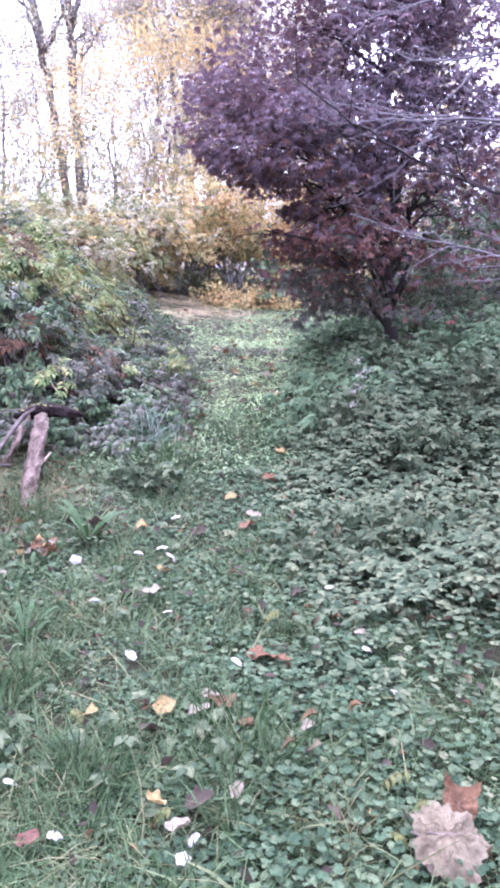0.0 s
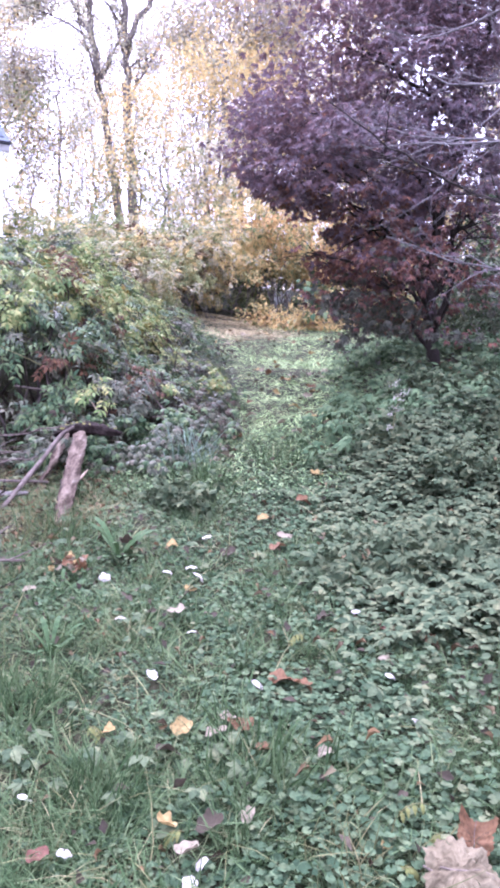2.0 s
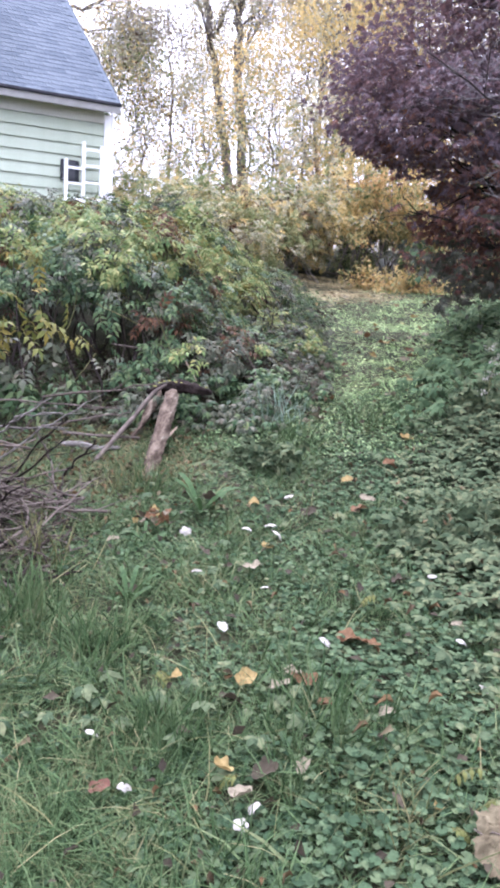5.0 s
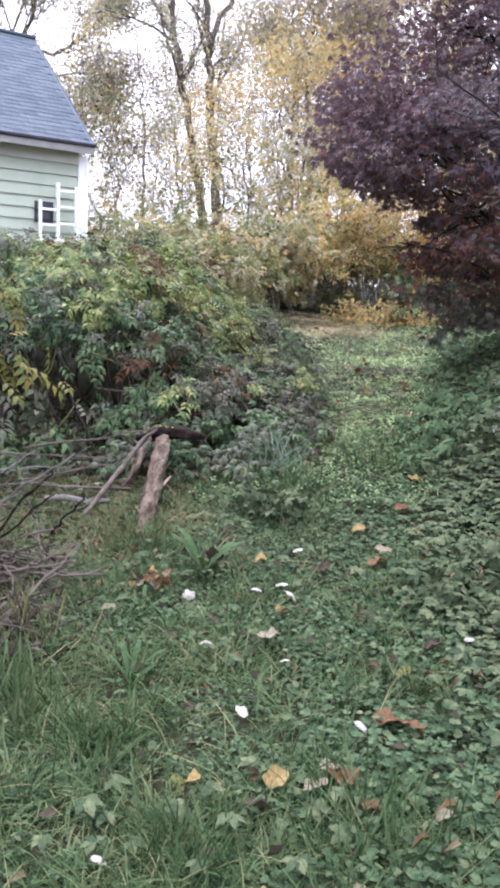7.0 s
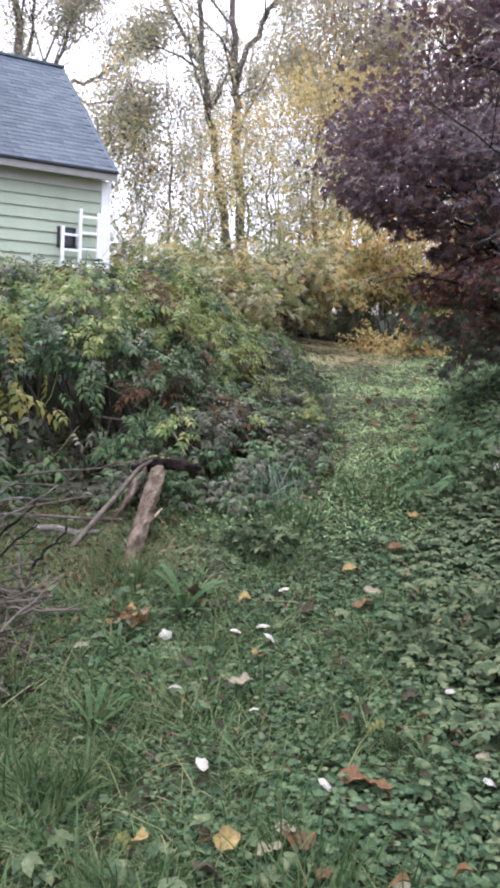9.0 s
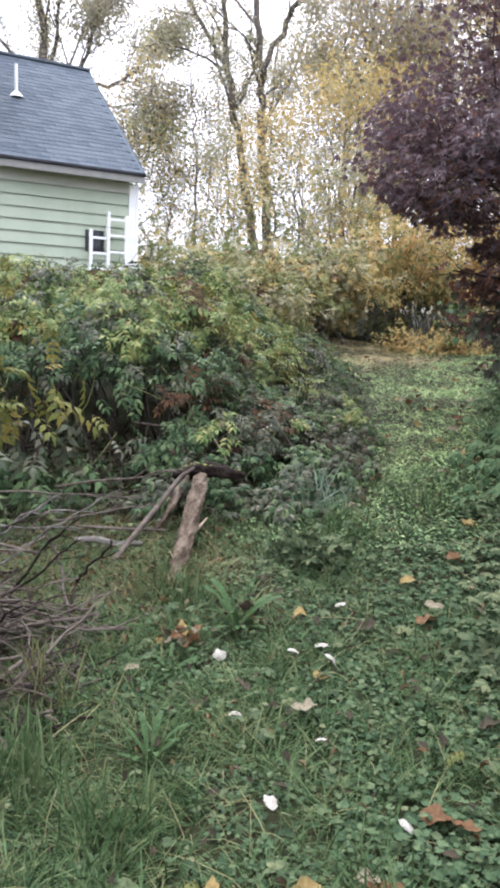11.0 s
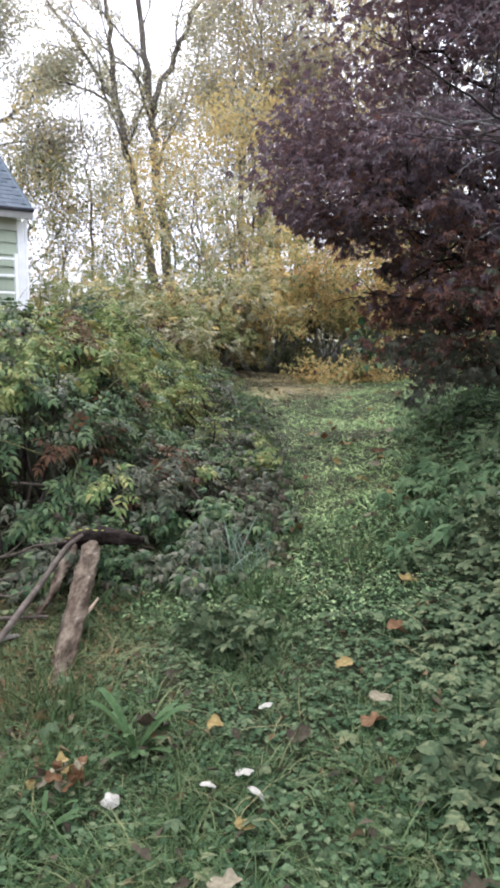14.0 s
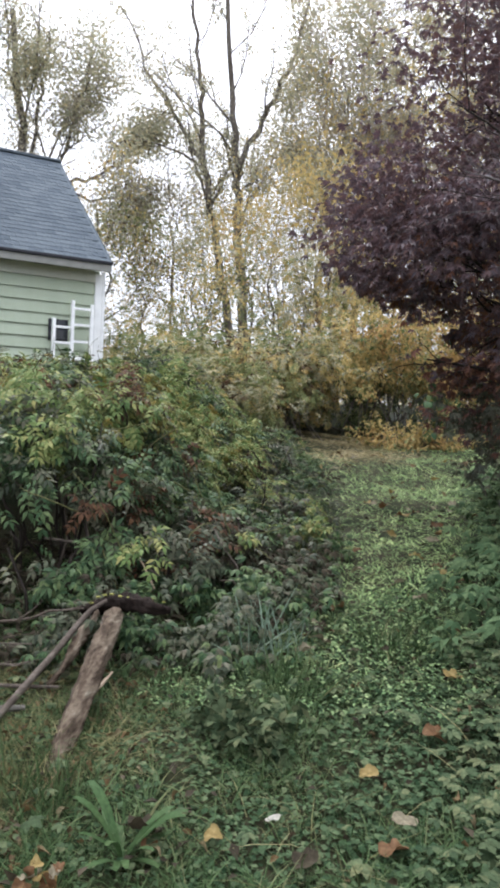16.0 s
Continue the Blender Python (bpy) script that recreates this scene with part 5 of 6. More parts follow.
    k = ((x < -(0.65 + 0.45 * y) + ragged) | (x > 0.75 + 0.36 * y + ragged) | (y < 1.0 + ragged)) & (rng.random(len(x)) < 0.2 + 0.8 * lattice(x, y, 0.4, 86))
    stuff("ground_ivy", [lay(x[k], y[k], 0.01 + 0.04 * rng.random(k.sum()), LEAF2, (0.022, 0.050), 0.25, 0.3)], M_fresh, "small green leaves among the grass around the slope", "ground cover")
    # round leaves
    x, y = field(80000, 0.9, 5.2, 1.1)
    dens = 0.36 + 0.6 * smooth(0.40, 0.7, lattice(x, y, 0.5, 24)) + 0.25 * smooth(-0.1, 0.5, x)
    k = rng.random(len(x)) < dens * 0.85 * (0.40 + 0.60 * smooth(-0.45, 0.35, x)) * smooth(0.22, 0.5, lattice(x, y, 0.10, 38))
    x, y = x[k], y[k]
    h = 0.008 + 0.045 * rng.random(len(x)) * (0.4 + lattice(x, y, 0.2, 25)) * (0.6 + 0.6 * smooth(-0.2, 0.5, x))
    part_of = rng.random(len(x)) + 0.5 * smooth(0.35, -0.2, x) - 0.3 * (lattice(x, y, 0.28, 39) - 0.5)
    a, b, c = part_of < 0.45, (part_of >= 0.45) & (part_of < 0.85), part_of >= 0.85
    stuff("ground_ivy", [lay(x[a], y[a], h[a], ROUND, (0.016, 0.036), 0.12, 0.20), lay(x[b], y[b], h[b], ovate4(0.9, 0.06, 0.2), (0.014, 0.030), 0.2, 0.28), lay(x[c], y[c], h[c], HERB3, (0.020, 0.042), 0.2, 0.28)], M_ivy, "mat of small round green ground ivy leaves", "ground cover")
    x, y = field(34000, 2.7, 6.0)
    k = (x > -0.75 - 0.1 * y) & (rng.random(len(x)) < (0.25 + 0.9 * lattice(x, y, 0.25, 82)) * (1 - 0.8 * dry_ground(x, y)))
    x, y = x[k], y[k]
    h = 0.01 + 0.05 * rng.random(len(x)) * lattice(x, y, 0.22, 83)
    a = lattice(x, y, 0.2, 84) + rng.normal(0, 0.12, len(x)) > 0.5
    stuff("ground_ivy", [lay(x[a], y[a], h[a], ROUND, (0.012, 0.026), 0.2, 0.3), lay(x[~a], y[~a], h[~a], ovate4(0.62, 0.05, 0.25), (0.015, 0.036), 0.35, 0.4)], M_fresh, "fresh green mat of small leaves on the slope", "ground cover")
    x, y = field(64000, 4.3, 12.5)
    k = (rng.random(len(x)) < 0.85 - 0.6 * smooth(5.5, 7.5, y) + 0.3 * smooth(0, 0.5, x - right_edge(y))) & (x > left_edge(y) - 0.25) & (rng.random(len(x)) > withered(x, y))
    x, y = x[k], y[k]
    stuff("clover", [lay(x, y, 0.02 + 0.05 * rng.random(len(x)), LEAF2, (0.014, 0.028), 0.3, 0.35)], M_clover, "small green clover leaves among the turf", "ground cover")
    # pointed leaves on the right of the path
    x, y = field(44000, 1.6, 5.2)
    rise = smooth(0.05, 0.55, x - right_edge(y))
    k = rng.random(len(x)) < rise * (0.35 + 0.9 * lattice(x, y, 0.45, 26)) * (0.14 + 0.86 * smooth(2.45, 3.1, y)) + 0.008
    x, y = x[k], y[k]
    h = (0.02 + (0.05 + 0.18 * lattice(x, y, 0.4, 27) * smooth(0.1, 0.9, x - right_edge(y))) * rng.random(len(x)) ** 0.5)
    x2, y2 = field(2600, 2.0, 6.0)
    k = (rng.random(len(x2)) < 0.55 * lattice(x2, y2, 0.5, 33)) & (x2 > -1.1) & (x2 < right_edge(y2) + 0.1)
    c2 = lay(x2[k], y2[k], 0.01 + 0.06 * rng.random(k.sum()), HERB3, (0.03, 0.055), 0.3, 0.35)
    fans = lattice(x, y, 0.32, 34) > 0.44 + 0.25 * smooth(3.0, 2.4, y)
    a = merge(lay(x[fans], y[fans], h[fans] + 0.01, HERB, (0.045, 0.090), 0.12, 0.17), lay(x[~fans], y[~fans], h[~fans], ROUND, (0.017, 0.036), 0.10, 0.17))
    x, y = field(26000, 5.0, 10.5)
    k = rng.random(len(x)) < smooth(0.0, 0.5, x - right_edge(y)) * (0.4 + 0.8 * lattice(x, y, 0.5, 28))
    x, y = x[k], y[k]
    h = 0.03 + 0.22 * rng.random(len(x)) * lattice(x, y, 0.5, 29)
    fans = lattice(x, y, 0.4, 35) > 0.35
    b = merge(lay(x[fans], y[fans], h[fans], fan(5, ovate4(0.40, 0.06, 0.25), 0.62, 3.4, 0.22), (0.09, 0.16), 0.25, 0.28), lay(x[~fans], y[~fans], h[~fans] * 0.8, disc(6, 0.1), (0.04, 0.075), 0.12, 0.2))
    stuff("leafy_herbs", [a, c2], M_herb, "dense low herbs with pointed green leaflets", "ground cover")
    stuff("leafy_herbs", [b], M_herblift, "ferny mid-green herbs around the foot of the maple, lightened against its shade", "ground cover")
    # withered patch of lawn beyond the path
    x, y = rng.uniform(-2.4, 0.5, 26000), rng.uniform(10.4, 14.2, 26000)
    k = rng.random(len(x)) < withered(x, y)
    x, y = x[k], y[k]
    stuff("withered_turf", [grass_blades(x, y, (0.04, 0.10), blade(0.05, 0.5, True), 0.7)], M_tan, "tan withered grass under the overhanging shrubs", "grass")
    # fallen bits too many to count
    x, y = field(2800, 0.9, 13, 1.3)
    k = rng.random(len(x)) < 0.35 + 0.6 * (lattice(x, y, 0.7, 30) > 0.5)
    x, y = x[k], y[k]
    stuff("leaf_litter", [lay(x, y, 0.035 + 0.04 * rng.random(len(x)), LEAF2, (0.02, 0.055), 0.4, 0.5)], M_leafbrown, "brown crumbled leaf litter in the grass", "leaf litter")
    x, y = field(300, 0.9, 6.0, 1.2)
    stuff("leaf_litter", [lay(x, y, 0.03 + 0.03 * rng.random(len(x)), CURLED, (0.02, 0.045), 0.4, 0.6)], M_leafdull, "dull tan and brown leaf scraps in the grass", "leaf litter")
    x, y = field(420, 1.8, 8.5)
    k = x > right_edge(y) - 0.1
    x, y = x[k], y[k]
    stuff("leaf_litter", [lay(x, y, 0.05 + 0.12 * rng.random(len(x)), CURLED, (0.022, 0.05), 0.4, 0.6)], M_leafdull, "withered brown leaves lying among the herbs", "leaf litter")
    # Litter coloured dark so the hollows under the bushes look shaded
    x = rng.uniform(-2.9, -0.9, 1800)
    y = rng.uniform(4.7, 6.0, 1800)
    stuff("leaf_litter", [lay(x, y, 0.02 + 0.04 * rng.random(len(x)), LEAF2, (0.04, 0.09), 0.4, 0.5)], M_leafbrown, "dead leaves under the bushes, coloured dark for shade", "leaf litter")


ground_cover()


HC = "taller clumps among the herbs"
for x, y, rx, rz, n in ((0.70, 3.24, 0.26, 0.15, 300), (-0.40, 4.20, 0.13, 0.09, 70), (-0.30, 4.05, 0.10, 0.07, 40), (1.0, 3.3, 0.28, 0.17, 260), (1.3, 4.3, 0.35, 0.22, 330), (0.85, 4.9, 0.3, 0.18, 260), (1.75, 5.1, 0.4, 0.25, 340), (1.3, 5.8, 0.4, 0.24, 320)):
    shrub("herb_clump", "clump of taller herbs with dark green pointed leaflets", (x, y, float(hill(x, y)) + 0.02), (rx, rx * 0.85, rz), int(n * 2.1), HERB, 0.070, M_herb, int(x * 50), (), "plant", stems=4, group=HC, stem_mat=M_herb, hollow=0.35, droop=0.05)


# ---- rosettes, tufts and weeds ----
def dock_plant(x, y, n, size, label):
    root = thing("dock_plant", label, "plant", "broad-leaved weeds", at=(x, y, float(hill(x, y))))
    for i in range(n):
        a = i * 2.4 + rng.normal(0, 0.2)
        ln = size * rng.uniform(0.75, 1.15)
        line_z = rng.uniform(0.35, 2.3)
        pts, w = [], (0.024, 0.046, 0.072, 0.076, 0.054, 0.0)
        v = []
        for k, s in enumerate(np.linspace(0, 1, 6)):
            c = np.array([s * math.cos(a), s * math.sin(a), line_z * s - 0.55 * line_z * s * s + 0.05]) * ln
            side = np.array([-math.sin(a), math.cos(a), 0]) * w[k] * ln
            v += [c - side + (0, 0, 0.02 * w[k] * 5 * ln), c, c + side + (0, 0, 0.02 * w[k] * 5 * ln)]
        f = []
        for k in range(5):
            for q in (0, 1):
                b = 3 * k + q
                f += [(b, b + 1, b + 4), (b, b + 4, b + 3)]
        put("leaf", mesh_of("leaf", v, f, True), M_dock, root)


M_dock = leaf_material("dock_leaves", [(0.022, 0.046, 0.018), (0.042, 0.078, 0.028), (0.075, 0.112, 0.042)], 0.6, 0.15, 0.6, 12, 0.08)
dock_plant(-0.52, 3.38, 17, 0.18, "broad-leaved dock rosette with long blue-green leaves")
dock_plant(-0.53, 2.46, 11, 0.125, "dock rosette with long green leaves in grass")
dock_plant(-0.66, 2.98, 9, 0.11, "small dock rosette with blue-green leaves")


def tuft(name, label, x, y, n, length, mat, upness=1.6, w=0.018, rad=0.085):
    xs, ys = x + rng.normal(0, rad, n), y + rng.normal(0, rad, n)
    o = np.array([x, y, float(hill(x, y))])
    p = np.stack([xs, ys, hill(xs, ys) - 0.005], 1) - o
    fwd = np.stack([rng.normal(0, 0.6, n), rng.normal(0, 0.6, n), np.full(n, upness)], 1)
    v, f = scatter(blade(w, 0.35), frames_for(fwd, rng.normal(0, 1, (n, 3)), rng.uniform(length * 0.6, length * 1.2, n)), p)
    ob = put(name, mesh_of(name, v, f), mat)
    ob.location = o
    tagged(ob, label, "grass", "grass tufts", "stuff")


for x, y, n, ln, mat, lab in ((-0.45, 4.86, 60, 0.30, M_sedge, "upright tuft of grey-green sedge by the brambles"), (-0.86, 3.62, 170, 0.15, M_grass, "grass tuft at the log's foot"), (-0.98, 3.62, 70, 0.14, M_straw, "dry grass tuft at the log's foot"), (-0.85, 2.25, 160, 0.22, M_grass, "tall green grass tuft"),
                              (-0.5, 2.1, 130, 0.18, M_grass, "tuft of loose green grass"), (0.33, 1.85, 130, 0.20, M_grass, "green grass tuft among round leaves"),
                              (0.18, 2.0, 110, 0.17, M_grass, "green grass tuft among round leaves"), (-1.02, 2.7, 70, 0.22, M_straw, "yellowish dry grass tuft at the brush pile"),
                              (0.1, 1.35, 120, 0.14, M_grass, "tuft of loose green grass"), (0.5, 1.6, 90, 0.13, M_straw, "tuft of dry yellowish grass"), (-0.15, 1.75, 150, 0.16, M_grass, "tuft of loose green grass"),
                              (-0.3, 4.6, 90, 0.2, M_grass, "green grass tuft on the path"), (0.1, 5.0, 90, 0.18, M_grass, "green grass tuft on the path")):
    tuft("grass_tuft", lab, x, y, n, ln, mat)


def weed_stalk():
    o = np.array([0.80, 4.80, float(hill(0.80, 4.80))])
    root = thing("weed_stalk", "dry weed stalk with fluffy pale seed heads", "weed", at=o)
    lots, tips = branch_out(wander((0, 0, 0), (0, 0, 1), 0.42, 6, 0.08), 0.004, 0.002, 1, 6, 0.35, 0.6, 0.1)
    v, f = merge(*lots)
    put("stalk", mesh_of("stalk", v, f), M_straw, root)
    ends = np.array([t[-1] for t in tips])
    p = np.repeat(ends, 26, axis=0) + rng.normal(0, 0.014, (26 * len(ends), 3))
    v, f = scatter(LEAF2, frames_for(rng.normal(0, 1, p.shape), rng.normal(0, 1, p.shape), rng.uniform(0.008, 0.018, len(p))), p)
    tagged(put("seed_fluff", mesh_of("seed_fluff", v, f), M_leafpale, root), kind="stuff")


weed_stalk()


# ---- logs, sticks and brush ----
def rough_tube(name, pts, radii, mat, parent, sides=14, rough=0.12, label=""):
    p = np.array(pts, float)
    t = np.linspace(0, len(p) - 1, 6 * len(p))
    line = np.stack([np.interp(t, np.arange(len(p)), p[:, k]) for k in range(3)], 1)
    line[1:-1] = (line[:-2] + line[1:-1] * 2 + line[2:]) / 4
    r = np.interp(t, np.arange(len(p)), radii)
    v, f = tube(line, r, sides)
    c = np.repeat(line, sides, axis=0)
    a = np.tile(np.arange(sides), len(line))
    k = 1 + rough * (lattice(a * 0.9 + 3, np.repeat(t, sides) * 2.0, 1.0, 61) - 0.5) * 2 + rough * rng.normal(0, 0.25, len(v))
    v = c + (v - c) * k[:, None]
    return put(name, mesh_of(name, v, f, True), mat, parent, label)


def fallen_log():
    o = np.array([-0.95, 3.85, float(hill(-0.95, 3.85))])
    root = thing("fallen_log", "short greyish-brown log with peeling bark propped on a rotten one", "log", at=o)
    P = lambda *q: [np.array(p) - o for p in q]
    rough_tube("trunk", P((-0.93, 3.74, 0.06), (-0.965, 3.93, 0.165), (-1.005, 4.22, 0.275), (-1.06, 4.46, 0.355), (-1.105, 4.68, 0.405)), (0.022, 0.039, 0.044, 0.043, 0.040), M_log, root, 22, 0.26)
    rough_tube("stub", P((-0.975, 4.16, 0.245), (-0.955, 4.22, 0.265), (-0.940, 4.28, 0.295)), (0.010, 0.008, 0.004), M_cutwood, root, 8, label="pale split side branch")
    rough_tube("bark_strip", P((-1.175, 4.66, 0.42), (-1.185, 4.54, 0.355), (-1.19, 4.42, 0.275), (-1.22, 4.30, 0.20)), (0.010, 0.020, 0.024, 0.010), M_log, root, 12, 0.7, "flaking strip of bark")
    for i in range(26):
        u, a = rng.uniform(0.1, 0.95), rng.uniform(-1.6, 1.6)
        c = np.array([-0.94 - 0.165 * u, 3.80 + 0.88 * u, 0.10 + 0.305 * u]) + 0.043 * np.array([math.sin(a), -0.35 * math.cos(a), 0.93 * math.cos(a)])
        flake = wander(c, (-0.17, 0.92, 0.33), rng.uniform(0.03, 0.08), 3, 0.15)
        v, f = tube(flake - o, rng.uniform(0.004, 0.008) * np.array([0.5, 1, 0.9, 0.3]), 5)
        put("bark_flake", mesh_of("bark_flake", v, f), M_log if i % 3 else M_stick, root)


def rotten_log():
    o = np.array([-1.0, 4.95, float(hill(-1.0, 4.95))])
    root = thing("rotten_log", "black rotten hollow log lying across the bank", "log", at=o)
    P = lambda *q: [np.array(p) - o for p in q]
    rough_tube("trunk", P((-1.29, 4.74, 0.40), (-1.19, 4.73, 0.435), (-1.09, 4.75, 0.45), (-0.98, 4.74, 0.45), (-0.87, 4.76, 0.435)), (0.018, 0.034, 0.040, 0.034, 0.012), M_rot, root, 18, 0.45)
    bm = bmesh.new()
    n = 16
    for i in range(n):
        s = rng.random()
        c = Vector((-1.27 + 0.34 * s, 4.74 + 0.06 * s, 0.47)) - Vector(o)
        bmesh.ops.create_icosphere(bm, subdivisions=1, radius=rng.uniform(0.006, 0.012), matrix=Matrix.Translation(c + Vector(rng.normal(0, 0.03, 3) * np.array([1, 1, 0.3]))) @ Matrix.Diagonal((1.4, 1.2, 0.5, 1)))
    tagged(part("moss", bm, M_moss, root, "yellow-green moss cushions"), kind="stuff")


M_moss = rough_material("moss", [(0.09, 0.10, 0.03), (0.17, 0.17, 0.05), (0.24, 0.22, 0.08)], 30, bump=1.0)
fallen_log()
rotten_log()


def branch_thing(name, label, pts, radii, mat, sides=8):
    o = np.array(pts[-1], float)
    root = thing(name, label, "branch", "dead branches", at=o)
    rough_tube("stem", [np.array(p) - o for p in pts], radii, mat, root, sides, 0.1)
    return root


branch_thing("dead_branch", "long grey dead branch leaning on the rotten log", ((-1.15, 4.74, 0.47), (-1.20, 4.62, 0.43), (-1.25, 4.40, 0.30), (-1.28, 4.15, 0.20), (-1.30, 3.93, 0.12)), (0.009, 0.013, 0.014, 0.015, 0.013), M_twig)
branch_thing("dead_branch", "pale dead branch lying in the grass", ((-1.62, 4.20, 0.20), (-1.45, 4.22, 0.20), (-1.30, 4.26, 0.20), (-1.17, 4.30, 0.20)), (0.007, 0.009, 0.009, 0.006), M_twig)
branch_thing("dead_branch", "pale fallen branch along the bush edge", ((-1.05, 6.45, 0.52), (-0.90, 6.60, 0.47), (-0.74, 6.92, 0.50), (-0.54, 7.22, 0.51)), (0.016, 0.018, 0.016, 0.012), M_twig)
branch_thing("dead_branch", "short bleached dead branch lying on the grass", ((-1.56, 4.05, 0.17), (-1.46, 4.08, 0.175), (-1.34, 4.07, 0.165), (-1.23, 4.13, 0.17)), (0.014, 0.020, 0.018, 0.010), M_bleach)
branch_thing("dead_branch", "thin pale branch slanting in the bush", ((-1.75, 5.25, 0.62), (-1.55, 5.3, 0.60), (-1.35, 5.3, 0.58), (-1.1, 5.25, 0.48)), (0.007, 0.008, 0.008, 0.006), M_twig)
branch_thing("dead_branch", "bent dry twig in the bush", ((-1.72, 5.55, 0.95), (-1.62, 5.45, 0.80), (-1.55, 5.35, 0.66), (-1.5, 5.3, 0.50)), (0.005, 0.006, 0.006, 0.006), M_stick)
branch_thing("dead_branch", "thin pale stick near the bush foot", ((-1.30, 5.35, 0.62), (-1.22, 5.25, 0.57), (-1.14, 5.18, 0.50), (-1.08, 5.12, 0.44)), (0.005, 0.006, 0.006, 0.006), M_cutwood)


def brush_pile():
    o = np.array([-1.5, 3.1, float(hill(-1.5, 3.1))])
    root = thing("brush_pile", "heap of dead grey-brown sticks and twigs", "brush pile", at=o)
    for i in range(360):
        y = rng.uniform(2.2, 4.1) if i < 90 else rng.uniform(2.35, 3.2)
        x = rng.uniform(-2.5, -1.25 if y < 3.2 else -1.6) if i < 90 else rng.uniform(-1.7, -0.98)
        z = hill(x, y) + rng.uniform(0.02, 0.21) * (0.5 + smooth(-1.0, -1.6, x)) * (0.5 if i < 90 else 1)
        a = rng.normal(0.4, 0.9)
        ln = rng.uniform(0.2, 0.7)
        d = np.array([math.cos(a), math.sin(a), rng.normal(0.0, 0.10)]) * (1 if rng.random() < 0.5 else -1)
        line = wander(np.array([x, y, z]) - d * ln / 2, d, ln, 7, 0.20)
        line[:, 2] = np.maximum(line[:, 2], hill(line[:, 0], line[:, 1]) + 0.015)
        if (i < 90 and i % 5 > 1) or line[:, 0].max() > -0.82 or (line[:, 0].max() > -1.15 and line[:, 1].max() > 3.25):
            continue
        r = rng.uniform(0.0025, 0.0085)
        lots, _ = branch_out(line - o, r, r * 0.4, 1, 5, 0.3, 0.6, 0.02, 0.12, 0.3, None, None, 5)
        v, f = merge(*lots)
        put("stick", mesh_of("stick", v, f), (M_twig, M_stick, M_stick, M_stick, M_stick, M_rot)[i % 6], root)
    # the few dark forked ones that stand out
    for pts, r, m in ((((-1.56, 3.42, 0.07), (-1.40, 3.42, 0.31), (-1.23, 3.42, 0.46)), 0.0075, M_rot), (((-1.56, 3.44, 0.09), (-1.34, 3.42, 0.26), (-1.22, 3.42, 0.37)), 0.0065, M_rot),
                      (((-1.24, 3.42, 0.18), (-1.16, 3.42, 0.28), (-1.08, 3.42, 0.38)), 0.0075, M_rot),
                      (((-1.10, 3.12, 0.02), (-1.20, 3.26, 0.11), (-1.31, 3.42, 0.25)), 0.0095, M_twig), (((-1.31, 3.42, 0.25), (-1.35, 3.42, 0.32), (-1.40, 3.42, 0.40)), 0.006, M_twig), (((-1.18, 3.24, 0.09), (-1.21, 3.33, 0.14), (-1.24, 3.42, 0.19)), 0.008, M_stick),
                      (((-1.25, 3.40, 0.09), (-1.10, 3.30, 0.09), (-0.95, 3.22, 0.05)), 0.0055, M_rot), (((-1.0, 2.42, 0.05), (-0.88, 2.47, 0.06), (-0.76, 2.57, 0.07)), 0.0075, M_rot),
                      (((-1.65, 3.42, 0.19), (-1.36, 3.42, 0.40), (-1.13, 3.42, 0.56)), 0.0065, M_bleach), (((-1.60, 3.42, 0.35), (-1.45, 3.42, 0.46), (-1.25, 3.42, 0.49)), 0.0065, M_bleach),
                      (((-1.52, 3.42, 0.42), (-1.40, 3.42, 0.49), (-1.31, 3.42, 0.56)), 0.006, M_bleach), (((-1.60, 3.42, 0.39), (-1.34, 3.42, 0.41), (-1.22, 3.42, 0.42)), 0.0055, M_bleach),
                      (((-1.60, 3.9, 0.30), (-1.30, 3.9, 0.38), (-1.10, 3.9, 0.43)), 0.0065, M_twig), (((-1.70, 4.1, 0.42), (-1.33, 4.2, 0.49), (-1.08, 4.3, 0.53)), 0.0075, M_stick),
                      (((-2.3, 3.8, 0.40), (-1.8, 4.0, 0.40), (-1.3, 4.3, 0.36)), 0.007, M_twig)):
        t = np.linspace(0, 2, 9)
        line = np.stack([np.interp(t, (0, 1, 2), np.array(pts)[:, k]) for k in range(3)], 1) - o
        line[1:-1] = (line[:-2] + 2 * line[1:-1] + line[2:]) / 4 + rng.normal(0, 0.006, (7, 3))
        lots, _ = branch_out(line, r, r * 0.5, 1, 3, 0.35, 0.6, 0.0, 0.1, 0.4, None, None, 6)
        v, f = merge(*lots)
        put("stick", mesh_of("stick", v, f), m, root, "dark forked stick" if m == M_rot else "pale grey stick")


brush_pile()


# ---- fallen leaves ----
leaf_rng = np.random.default_rng(23)


